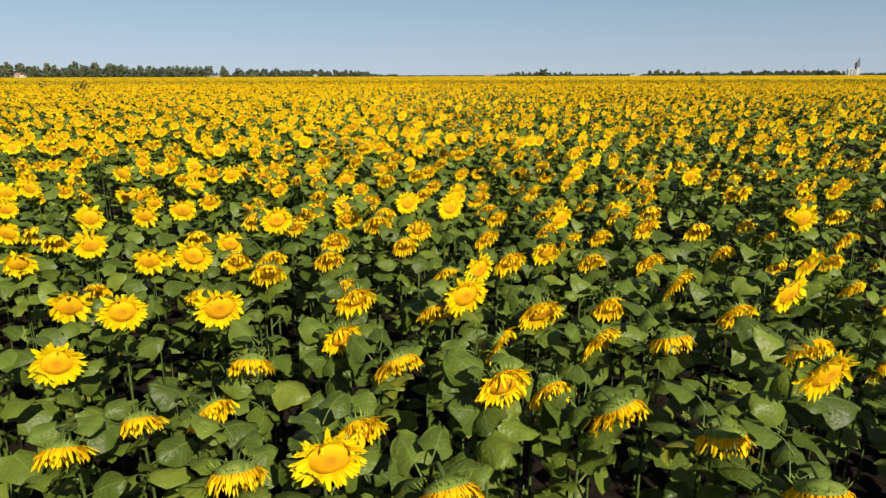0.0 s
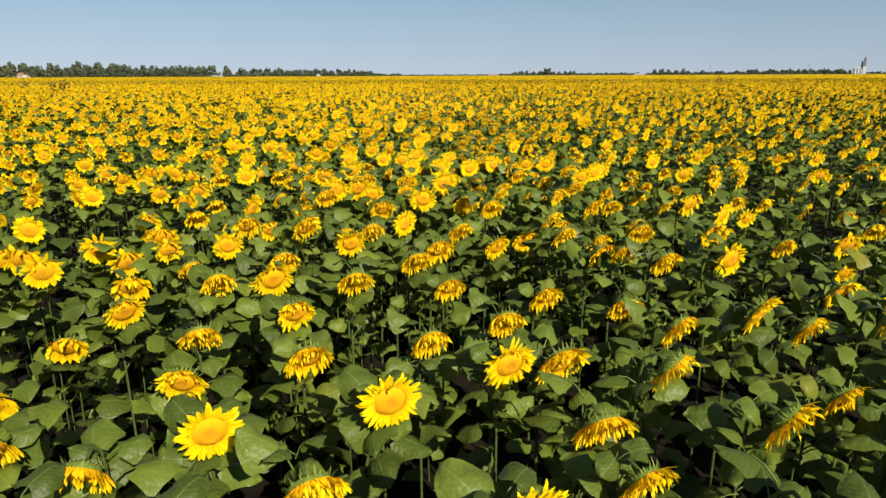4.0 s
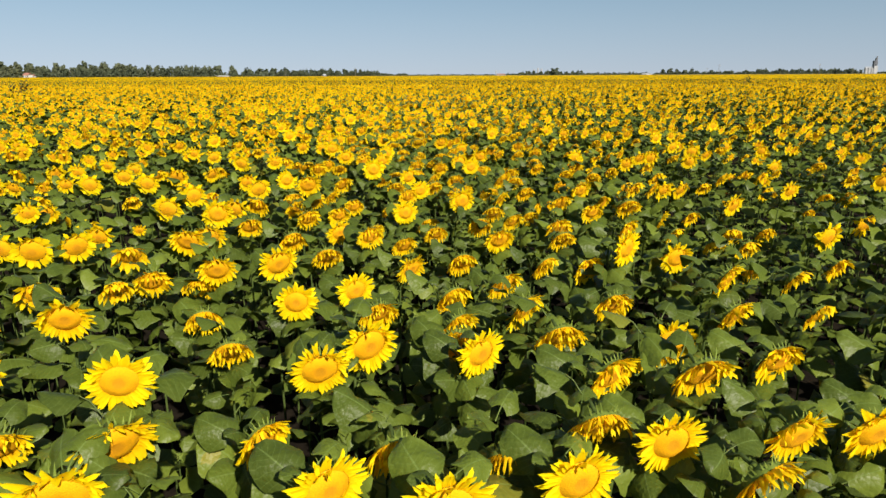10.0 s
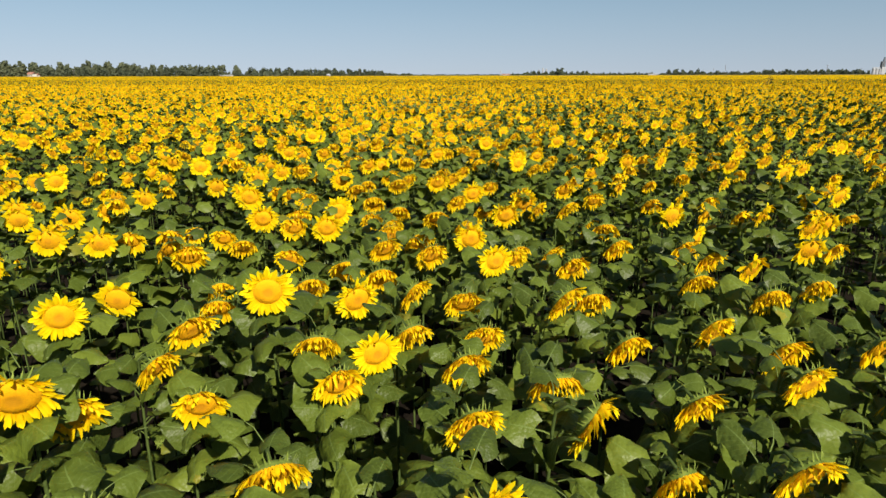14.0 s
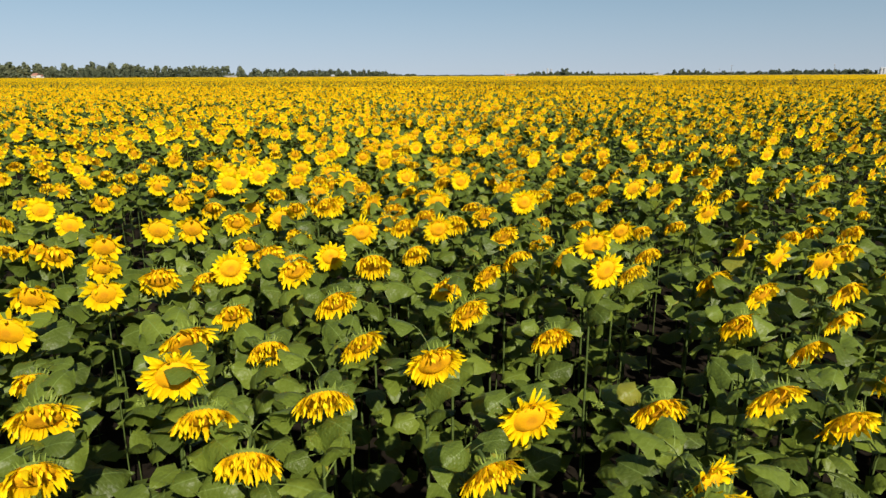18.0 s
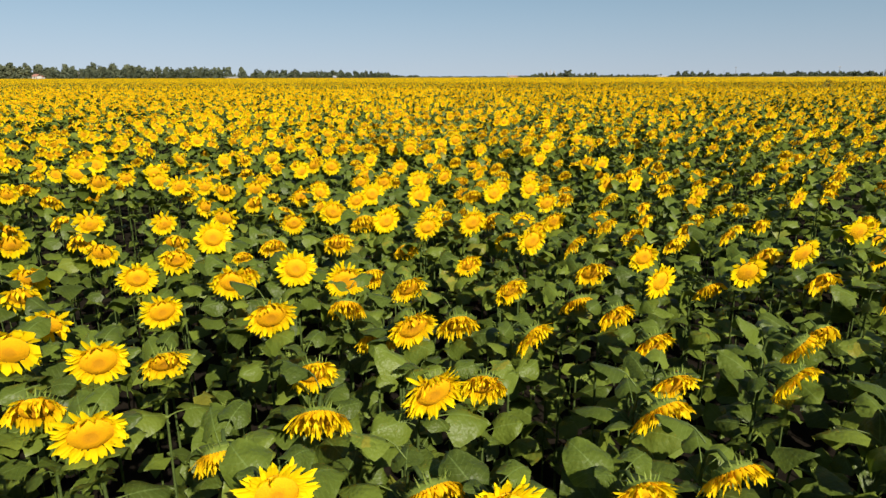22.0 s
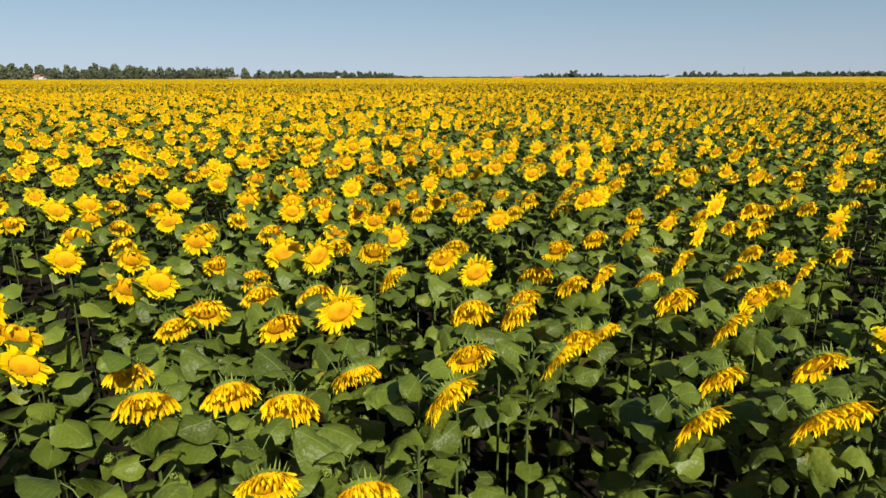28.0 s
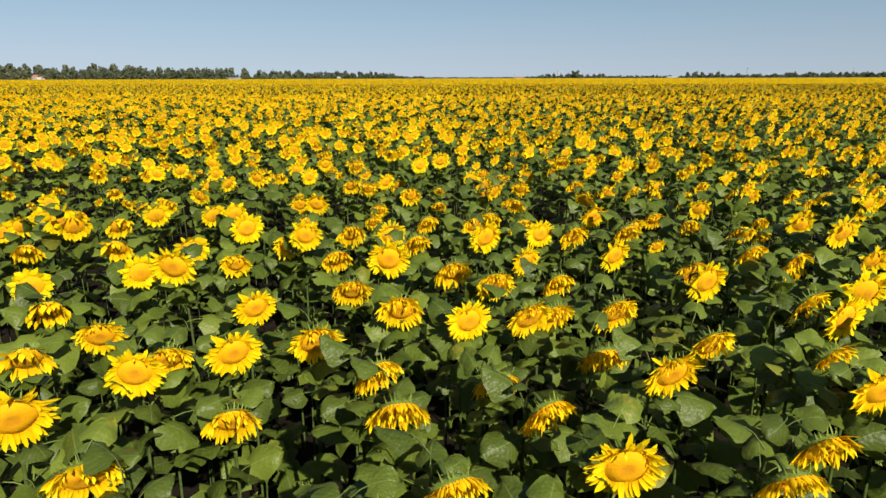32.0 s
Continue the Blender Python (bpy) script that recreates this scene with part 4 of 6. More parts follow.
plant(1.01, 23.83, 1.66, DROOPING); plant(-0.02, 23.90, 1.78, NODDING); plant(-2.59, 23.91, 1.81, FRESH); plant(-3.81, 23.93, 1.64, DROOPING)
# 24 to 28 m along the strip
plant(-1.09, 24.02, 1.77, FRESH); plant(3.04, 24.04, 1.64, NODDING); plant(-2.00, 24.13, 1.63, NODDING); plant(2.17, 24.14, 1.71, NODDING)
plant(-0.51, 24.17, 1.76, FRESH); plant(0.30, 24.22, 1.66, DROOPING); plant(2.68, 24.23, 1.73, NODDING); plant(0.92, 24.25, 1.73, OPEN)
plant(-2.50, 24.29, 1.73, FRESH); plant(-0.80, 24.32, 1.75, NODDING); plant(-3.53, 24.33, 1.74, FRESH); plant(-1.43, 24.38, 1.91, NODDING, ASIDE)
plant(-1.67, 24.40, 1.66, NODDING); plant(-4.57, 24.41, 1.69, FRESH); plant(-0.39, 24.41, 1.76, NODDING); plant(2.54, 24.53, 1.65, NODDING)
plant(-2.24, 24.58, 1.72, OPEN); plant(-0.96, 24.67, 1.71, NODDING); plant(1.19, 24.67, 1.63, DROOPING); plant(3.66, 24.70, 1.66, DROOPING)
plant(-1.91, 24.74, 1.72, FRESH); plant(1.51, 24.75, 1.66, DROOPING); plant(-0.13, 24.76, 1.75, OPEN); plant(0.21, 24.79, 1.85, FRESH)
plant(-1.49, 24.91, 1.79, FRESH); plant(-0.63, 24.92, 1.69, NODDING); plant(0.75, 24.94, 1.62, DROOPING); plant(-1.14, 24.95, 1.81, OPEN, ASIDE)
plant(0.39, 25.10, 1.61, DROOPING); plant(-0.97, 25.23, 1.68, NODDING); plant(-1.39, 25.24, 1.82, DROOPING); plant(1.97, 25.24, 1.67, OPEN)
plant(-0.56, 25.26, 1.76, FRESH); plant(-2.72, 25.29, 1.69, NODDING); plant(-2.36, 25.29, 1.54, NODDING); plant(-2.59, 25.42, 1.91, FRESH)
plant(0.17, 25.43, 1.75, NODDING); plant(-1.98, 25.53, 1.64, NODDING); plant(-0.70, 25.56, 1.76, NODDING); plant(-3.15, 25.57, 1.71, FRESH)
plant(-0.21, 25.59, 1.64, NODDING); plant(-2.85, 25.67, 1.76, NODDING); plant(1.78, 25.69, 1.65, NODDING, ASIDE); plant(2.09, 25.76, 1.73, NODDING, ASIDE)
plant(-2.49, 25.78, 1.58, OPEN); plant(-0.87, 25.79, 1.77, NODDING, ASIDE); plant(1.12, 25.81, 1.62, NODDING, ASIDE); plant(0.37, 25.82, 1.71, NODDING)
plant(-1.05, 25.88, 1.66, SMALL); plant(-1.86, 25.93, 1.64, NODDING); plant(-3.26, 25.98, 1.71, NODDING); plant(1.48, 26.03, 1.76, FRESH)
plant(2.43, 26.04, 1.69, NODDING, ASIDE); plant(-1.41, 26.08, 1.75, NODDING); plant(0.53, 26.16, 1.67, NODDING); plant(-2.80, 26.22, 1.65, NODDING)
plant(0.13, 26.22, 1.73, OPEN); plant(0.91, 26.28, 1.62, DROOPING); plant(-1.92, 26.29, 1.66, FRESH); plant(-3.73, 26.33, 1.73, FRESH)
plant(1.80, 26.37, 1.69, OPEN); plant(-0.70, 26.40, 1.61, NODDING); plant(2.37, 26.40, 1.75, NODDING, ASIDE); plant(-1.59, 26.43, 1.74, FRESH)
plant(1.18, 26.44, 1.67, NODDING); plant(-2.46, 26.53, 1.60, OPEN); plant(-3.78, 26.54, 1.76, NODDING); plant(-1.82, 26.61, 1.69, NODDING)
plant(-1.45, 26.61, 1.55, NODDING); plant(0.64, 26.61, 1.69, NODDING, ASIDE); plant(-3.43, 26.67, 1.72, OPEN); plant(0.28, 26.77, 1.66, NODDING, ASIDE)
plant(2.16, 26.80, 1.79, FRESH, ASIDE); plant(1.16, 26.95, 1.75, NODDING, ASIDE); plant(1.46, 26.95, 1.64, NODDING); plant(-1.00, 26.96, 1.73, FRESH)
plant(-0.34, 26.97, 1.68, FRESH); plant(0.05, 27.01, 1.71, NODDING); plant(-2.35, 27.03, 1.68, FRESH); plant(-0.57, 27.07, 1.66, DROOPING)
plant(-3.19, 27.11, 1.76, FRESH); plant(2.74, 27.12, 1.74, NODDING, ASIDE); plant(-1.24, 27.20, 1.70, DROOPING); plant(0.40, 27.20, 1.66, NODDING)
plant(1.92, 27.25, 1.62, DROOPING); plant(-2.90, 27.29, 1.69, FRESH); plant(-1.78, 27.35, 1.67, FRESH); plant(-3.14, 27.39, 1.73, FRESH)
plant(2.63, 27.44, 1.72, NODDING); plant(1.24, 27.48, 1.66, NODDING, ASIDE); plant(-1.00, 27.50, 1.66, NODDING); plant(-0.58, 27.60, 1.72, OPEN)
plant(0.31, 27.66, 1.62, NODDING); plant(-2.24, 27.71, 1.56, NODDING); plant(0.90, 27.84, 1.67, NODDING, ASIDE); plant(-0.38, 27.86, 1.62, NODDING)
plant(0.42, 27.88, 1.62, NODDING); plant(-1.13, 27.95, 1.62, NODDING)
# 28 to 32 m along the strip
plant(-2.53, 28.00, 1.69, FRESH); plant(-2.15, 28.04, 1.62, FRESH); plant(1.09, 28.18, 1.67, NODDING, ASIDE); plant(-3.07, 28.24, 1.66, FRESH)
plant(-1.95, 28.25, 1.52, NODDING); plant(-0.71, 28.25, 1.72, FRESH); plant(-1.43, 28.35, 1.73, FRESH); plant(-2.67, 28.48, 1.62, OPEN)
plant(-0.93, 28.51, 1.54, DROOPING); plant(1.90, 28.51, 1.56, NODDING, ASIDE); plant(0.53, 28.52, 1.53, NODDING); plant(-0.10, 28.54, 1.56, NODDING, ASIDE)
plant(1.47, 28.67, 1.54, DROOPING); plant(-1.11, 28.69, 1.66, DROOPING); plant(-0.50, 28.75, 1.54, NODDING); plant(0.40, 28.81, 1.58, NODDING)
plant(-1.81, 28.86, 1.74, FRESH); plant(-2.26, 28.89, 1.54, FRESH); plant(-3.52, 28.94, 1.67, OPEN); plant(-0.80, 29.02, 1.66, NODDING)
plant(0.23, 29.04, 1.57, DROOPING); plant(-2.48, 29.07, 1.69, FRESH); plant(-3.28, 29.13, 1.54, NODDING); plant(-1.88, 29.21, 1.66, NODDING)
plant(-1.22, 29.24, 1.63, FRESH); plant(0.78, 29.27, 1.63, FRESH); plant(2.27, 29.27, 1.54, NODDING, ASIDE); plant(1.33, 29.29, 1.69, FRESH)
plant(2.45, 29.32, 1.66, NODDING); plant(-1.56, 29.33, 1.68, FRESH); plant(-3.42, 29.42, 1.57, OPEN); plant(-3.90, 29.44, 1.66, FRESH)
plant(1.16, 29.44, 1.53, DROOPING); plant(-0.15, 29.45, 1.51, NODDING); plant(-2.41, 29.46, 1.70, OPEN); plant(1.91, 29.47, 1.58, NODDING)
plant(-1.98, 29.53, 1.70, SMALL); plant(-3.05, 29.68, 1.68, OPEN); plant(0.45, 29.76, 1.54, NODDING); plant(-1.12, 29.79, 1.49, NODDING)
plant(1.99, 29.90, 1.65, FRESH); plant(-2.34, 29.94, 1.73, FRESH); plant(0.86, 29.94, 1.60, FRESH); plant(-4.15, 29.95, 1.68, NODDING)
plant(-0.43, 29.97, 1.53, NODDING); plant(0.04, 29.98, 1.71, FRESH); plant(2.62, 29.99, 1.59, NODDING); plant(1.78, 30.03, 1.59, NODDING)
plant(-1.93, 30.05, 1.64, NODDING); plant(-4.00, 30.08, 1.63, OPEN); plant(-2.73, 30.14, 1.64, NODDING); plant(2.53, 30.17, 1.75, FRESH)
plant(-3.52, 30.22, 1.63, NODDING); plant(-0.12, 30.27, 1.64, NODDING); plant(-1.47, 30.28, 1.61, OPEN); plant(2.87, 30.28, 1.62, NODDING)
plant(0.41, 30.33, 1.59, NODDING, ASIDE); plant(-0.76, 30.37, 1.72, FRESH); plant(1.69, 30.46, 1.66, NODDING, ASIDE); plant(-0.95, 30.54, 1.49, DROOPING)
plant(0.15, 30.58, 1.66, NODDING); plant(-3.67, 30.59, 1.68, FRESH); plant(1.31, 30.64, 1.52, NODDING); plant(-3.05, 30.65, 1.67, FRESH)
plant(0.74, 30.70, 1.66, NODDING); plant(-0.39, 30.81, 1.66, OPEN); plant(-4.06, 30.84, 1.64, NODDING); plant(-1.35, 30.85, 1.66, DROOPING)
plant(-1.16, 30.90, 1.65, FRESH); plant(1.03, 30.90, 1.53, NODDING); plant(-2.63, 30.94, 1.66, FRESH); plant(-2.01, 30.97, 1.61, FRESH)
plant(-0.77, 31.02, 1.65, FRESH); plant(0.07, 31.04, 1.59, FRESH); plant(-2.18, 31.18, 1.66, DROOPING); plant(1.62, 31.21, 1.51, DROOPING)
plant(-0.68, 31.26, 1.61, NODDING); plant(-1.72, 31.33, 1.64, FRESH); plant(-0.19, 31.40, 1.56, NODDING, ASIDE); plant(0.83, 31.51, 1.46, NODDING, ASIDE)
plant(0.43, 31.64, 1.49, OPEN); plant(1.34, 31.66, 1.49, NODDING, ASIDE); plant(-3.09, 31.68, 1.61, OPEN); plant(-0.92, 31.70, 1.73, FRESH)
plant(1.85, 31.70, 1.50, DROOPING); plant(-1.61, 31.72, 1.51, NODDING); plant(-1.17, 31.78, 1.57, NODDING); plant(-0.45, 31.83, 1.55, NODDING, ASIDE)
plant(0.39, 31.90, 1.62, FRESH); plant(-5.65, 31.91, 1.66, FRESH); plant(0.12, 31.92, 1.46, DROOPING); plant(-3.48, 31.94, 1.78, FRESH)
plant(-1.60, 31.95, 1.63, FRESH); plant(0.94, 31.99, 1.46, NODDING)
# 32 to 36 m along the strip
plant(-1.98, 32.06, 1.54, OPEN); plant(-2.73, 32.07, 1.58, OPEN); plant(-3.48, 32.14, 1.67, NODDING); plant(-0.75, 32.20, 1.53, NODDING, ASIDE)
plant(-3.10, 32.21, 1.68, FRESH); plant(-1.47, 32.21, 1.65, FRESH); plant(2.27, 32.21, 1.50, DROOPING); plant(1.47, 32.27, 1.49, NODDING, ASIDE)
plant(-2.28, 32.31, 1.61, OPEN); plant(2.07, 32.43, 1.53, OPEN); plant(-0.13, 32.50, 1.61, FRESH); plant(-0.38, 32.55, 1.58, NODDING)
plant(-3.99, 32.57, 1.73, FRESH); plant(0.28, 32.57, 1.65, FRESH); plant(-3.47, 32.59, 1.66, OPEN); plant(-2.88, 32.59, 1.64, OPEN)
plant(1.19, 32.62, 1.54, NODDING, ASIDE); plant(-0.96, 32.70, 1.61, NODDING); plant(0.70, 32.71, 1.52, NODDING); plant(-2.20, 32.91, 1.54, FRESH)
plant(-1.43, 32.91, 1.67, OPEN); plant(-1.02, 32.93, 1.69, FRESH); plant(2.33, 32.94, 1.54, OPEN); plant(-2.83, 33.04, 1.45, NODDING)
plant(1.60, 33.05, 1.64, FRESH); plant(1.98, 33.10, 1.56, NODDING); plant(0.75, 33.13, 1.52, NODDING); plant(-0.50, 33.15, 1.49, NODDING)
plant(2.71, 33.15, 1.58, NODDING); plant(1.32, 33.26, 1.60, OPEN); plant(-4.44, 33.38, 1.70, FRESH); plant(0.55, 33.38, 1.53, NODDING)
plant(-2.34, 33.42, 1.53, NODDING); plant(0.02, 33.56, 1.51, FRESH); plant(1.54, 33.64, 1.62, NODDING); plant(-0.25, 33.66, 1.52, NODDING)
plant(-3.17, 33.77, 1.56, NODDING); plant(0.41, 33.80, 1.57, FRESH); plant(-2.65, 33.82, 1.67, FRESH); plant(-1.86, 33.83, 1.52, OPEN)
plant(2.64, 33.83, 1.52, NODDING); plant(2.18, 33.88, 1.60, OPEN); plant(-0.52, 33.99, 1.50, NODDING); plant(-2.29, 34.07, 1.70, FRESH)
plant(2.92, 34.08, 1.50, NODDING, ASIDE); plant(-3.50, 34.09, 1.60, NODDING); plant(0.45, 34.09, 1.55, NODDING); plant(1.81, 34.13, 1.60, OPEN)
plant(-1.41, 34.16, 1.48, NODDING); plant(-0.26, 34.25, 1.58, FRESH, ASIDE); plant(2.16, 34.26, 1.59, NODDING); plant(-4.06, 34.28, 1.46, FRESH)
plant(-0.02, 34.31, 1.66, NODDING); plant(-0.75, 34.33, 1.52, FRESH); plant(2.79, 34.34, 1.55, FRESH); plant(-3.16, 34.44, 1.62, NODDING)
plant(-1.00, 34.44, 1.50, DROOPING); plant(0.69, 34.60, 1.45, NODDING); plant(1.52, 34.60, 1.51, NODDING); plant(2.03, 34.62, 1.57, NODDING, ASIDE)
plant(0.08, 34.66, 1.49, NODDING); plant(-1.58, 34.67, 1.49, FRESH); plant(-2.69, 34.71, 1.63, OPEN); plant(-1.93, 34.84, 1.47, FRESH)
plant(-0.34, 34.85, 1.60, FRESH); plant(-3.37, 34.90, 1.70, FRESH); plant(-2.99, 34.90, 1.62, NODDING); plant(-4.11, 34.97, 1.52, NODDING)
plant(2.74, 35.03, 1.50, NODDING); plant(-1.45, 35.06, 1.56, OPEN); plant(1.40, 35.07, 1.63, FRESH); plant(-2.06, 35.11, 1.52, OPEN)
plant(-0.88, 35.11, 1.54, NODDING); plant(1.08, 35.17, 1.43, DROOPING); plant(-3.92, 35.28, 1.63, OPEN); plant(1.69, 35.40, 1.56, FRESH)
plant(2.58, 35.45, 1.53, NODDING); plant(-2.21, 35.51, 1.55, NODDING); plant(-0.14, 35.51, 1.54, FRESH); plant(3.03, 35.56, 1.52, NODDING)
plant(-0.61, 35.58, 1.58, NODDING); plant(-2.85, 35.60, 1.57, OPEN); plant(-1.01, 35.65, 1.58, FRESH); plant(1.33, 35.67, 1.49, NODDING)
plant(1.05, 35.77, 1.51, OPEN); plant(-4.43, 35.79, 1.55, FRESH); plant(-4.75, 35.83, 1.44, NODDING); plant(-1.36, 35.86, 1.75, FRESH)
plant(2.24, 35.93, 1.57, FRESH, ASIDE); plant(2.54, 35.96, 1.53, NODDING)
# 36 to 40 m along the strip
plant(-2.04, 36.02, 1.54, FRESH); plant(0.79, 36.02, 1.56, FRESH); plant(-2.76, 36.05, 1.70, FRESH); plant(0.57, 36.06, 1.71, NODDING)
plant(-1.38, 36.10, 1.78, FRESH); plant(-0.86, 36.12, 1.68, NODDING, ASIDE); plant(-3.08, 36.15, 1.66, NODDING); plant(-0.20, 36.17, 1.70, FRESH)
plant(0.26, 36.20, 1.66, DROOPING); plant(-1.12, 36.21, 1.73, NODDING); plant(-0.55, 36.26, 1.70, NODDING); plant(-1.70, 36.42, 1.68, FRESH)
plant(0.69, 36.49, 1.64, NODDING); plant(-2.62, 36.65, 1.66, OPEN); plant(1.46, 36.67, 1.64, NODDING, ASIDE); plant(-1.30, 36.69, 1.63, NODDING)
plant(-0.88, 36.70, 1.74, FRESH); plant(-2.18, 36.80, 1.67, NODDING); plant(-0.17, 36.82, 1.63, NODDING); plant(1.81, 36.85, 1.66, NODDING, ASIDE)
plant(-3.62, 36.89, 1.66, OPEN); plant(-0.62, 36.96, 1.78, FRESH); plant(-3.39, 36.97, 1.61, FRESH); plant(-1.50, 37.03, 1.69, NODDING)
plant(0.66, 37.03, 1.72, FRESH, ASIDE); plant(-2.13, 37.09, 1.57, NODDING); plant(1.04, 37.09, 1.65, FRESH); plant(-0.22, 37.12, 1.68, NODDING)
plant(-1.74, 37.16, 1.70, OPEN); plant(0.28, 37.20, 1.52, NODDING); plant(-1.06, 37.41, 1.71, NODDING); plant(-2.49, 37.50, 1.58, OPEN)
plant(1.88, 37.50, 1.69, OPEN); plant(-1.39, 37.54, 1.64, NODDING); plant(1.17, 37.61, 1.61, NODDING); plant(0.67, 37.64, 1.54, NODDING, ASIDE)
plant(-2.87, 37.85, 1.52, OPEN); plant(0.10, 37.88, 1.70, NODDING, ASIDE); plant(2.44, 37.95, 1.66, NODDING); plant(0.56, 37.96, 1.66, NODDING)
plant(-1.43, 37.97, 1.69, NODDING); plant(-0.82, 37.99, 1.73, NODDING, ASIDE); plant(1.75, 38.00, 1.68, FRESH); plant(-2.03, 38.02, 1.66, NODDING)
plant(-3.10, 38.03, 1.67, OPEN); plant(0.72, 38.06, 1.64, NODDING); plant(-4.20, 38.08, 1.59, NODDING); plant(-1.72, 38.11, 1.66, DROOPING)
plant(1.47, 38.15, 1.59, NODDING, ASIDE); plant(2.22, 38.23, 1.64, NODDING, ASIDE); plant(-3.72, 38.25, 1.56, OPEN); plant(1.13, 38.28, 1.60, NODDING)
plant(1.67, 38.32, 1.66, NODDING); plant(0.35, 38.33, 1.65, NODDING); plant(-2.29, 38.37, 1.61, NODDING); plant(-1.25, 38.39, 1.62, DROOPING)
plant(-3.45, 38.44, 1.67, NODDING); plant(-2.83, 38.44, 1.60, FRESH); plant(0.83, 38.46, 1.66, NODDING); plant(-4.78, 38.47, 1.65, FRESH)
plant(-0.33, 38.47, 1.67, NODDING, ASIDE); plant(2.52, 38.49, 1.68, NODDING); plant(-0.74, 38.50, 1.66, NODDING); plant(-4.10, 38.55, 1.65, OPEN)
plant(-2.94, 38.57, 1.70, OPEN); plant(2.01, 38.61, 1.65, NODDING); plant(1.36, 38.78, 1.68, FRESH); plant(-1.40, 38.82, 1.75, FRESH)
plant(-3.79, 38.88, 1.71, FRESH); plant(0.61, 38.90, 1.67, NODDING, ASIDE); plant(1.58, 38.90, 1.61, NODDING); plant(-3.98, 38.91, 1.67, FRESH)
plant(-1.75, 38.92, 1.63, NODDING); plant(-0.73, 38.92, 1.73, NODDING); plant(-3.37, 38.93, 1.71, FRESH); plant(-4.91, 38.96, 1.63, FRESH)
plant(-2.20, 39.04, 1.66, NODDING); plant(-0.14, 39.04, 1.52, NODDING); plant(-2.40, 39.05, 1.56, NODDING); plant(-4.61, 39.06, 1.69, FRESH)
plant(0.39, 39.11, 1.74, NODDING); plant(0.02, 39.19, 1.50, NODDING, ASIDE); plant(-0.46, 39.22, 1.60, NODDING, ASIDE); plant(-1.64, 39.26, 1.69, NODDING)
plant(-1.99, 39.32, 1.66, NODDING); plant(0.96, 39.40, 1.65, NODDING); plant(-0.41, 39.45, 1.61, NODDING); plant(2.12, 39.49, 1.56, NODDING)
plant(-2.71, 39.55, 1.65, FRESH); plant(-2.94, 39.59, 1.60, OPEN); plant(2.49, 39.72, 1.54, NODDING); plant(-0.07, 39.75, 1.61, NODDING)
plant(-1.73, 39.76, 1.78, FRESH); plant(-2.18, 39.77, 1.62, NODDING); plant(-0.91, 39.79, 1.76, FRESH); plant(1.26, 39.79, 1.58, DROOPING)
plant(-0.69, 39.81, 1.66, FRESH); plant(-1.26, 39.85, 1.62, NODDING, ASIDE); plant(-1.99, 39.89, 1.76, FRESH); plant(0.16, 39.90, 1.62, NODDING, ASIDE)
plant(0.48, 39.90, 1.60, DROOPING); plant(-0.27, 39.96, 1.62, DROOPING)
# 40 to 44 m along the strip
plant(-3.64, 40.05, 1.65, FRESH); plant(1.14, 40.13, 1.60, NODDING, ASIDE); plant(1.62, 40.15, 1.59, NODDING, ASIDE); plant(-2.59, 40.21, 1.58, NODDING)
plant(0.79, 40.22, 1.64, NODDING, ASIDE); plant(-1.43, 40.24, 1.68, NODDING); plant(-2.23, 40.37, 1.79, NODDING); plant(-1.75, 40.47, 1.67, DROOPING)
plant(0.63, 40.47, 1.60, NODDING); plant(-3.39, 40.48, 1.53, NODDING); plant(-2.89, 40.56, 1.66, OPEN); plant(1.42, 40.56, 1.61, NODDING)
plant(-0.04, 40.69, 1.59, NODDING); plant(1.74, 40.69, 1.53, NODDING); plant(-0.85, 40.82, 1.57, NODDING); plant(-4.05, 40.83, 1.64, OPEN)
plant(-3.65, 40.83, 1.56, NODDING); plant(0.29, 40.87, 1.64, NODDING); plant(-2.97, 40.89, 1.67, NODDING); plant(-1.36, 40.90, 1.62, FRESH)
plant(1.18, 41.01, 1.63, FRESH, ASIDE); plant(-3.89, 41.23, 1.62, NODDING); plant(2.44, 41.24, 1.73, FRESH); plant(1.52, 41.27, 1.63, NODDING, ASIDE)
plant(-0.48, 41.32, 1.68, FRESH); plant(-2.85, 41.42, 1.65, OPEN); plant(1.06, 41.45, 1.64, FRESH); plant(-4.28, 41.47, 1.64, NODDING)
plant(0.72, 41.47, 1.53, NODDING, ASIDE); plant(-1.98, 41.48, 1.53, NODDING); plant(-1.61, 41.48, 1.63, FRESH); plant(-4.62, 41.49, 1.71, FRESH)
plant(-3.57, 41.52, 1.61, OPEN); plant(1.37, 41.54, 1.68, NODDING); plant(-1.19, 41.55, 1.70, NODDING); plant(1.93, 41.63, 1.56, NODDING)
plant(-1.80, 41.70, 1.65, NODDING); plant(-0.79, 41.72, 1.66, NODDING); plant(0.37, 41.84, 1.78, FRESH); plant(1.62, 41.85, 1.72, FRESH)
plant(2.49, 41.85, 1.70, NODDING); plant(-2.49, 41.88, 1.63, FRESH); plant(-1.47, 41.89, 1.69, NODDING); plant(-0.30, 41.89, 1.64, NODDING)
plant(-2.14, 41.92, 1.60, FRESH); plant(0.15, 41.92, 1.66, NODDING); plant(-3.64, 41.93, 1.74, FRESH); plant(-3.90, 41.95, 1.64, NODDING)
plant(1.99, 41.95, 1.66, NODDING); plant(2.16, 42.01, 1.64, NODDING); plant(0.93, 42.02, 1.59, NODDING); plant(-0.81, 42.07, 1.66, NODDING)
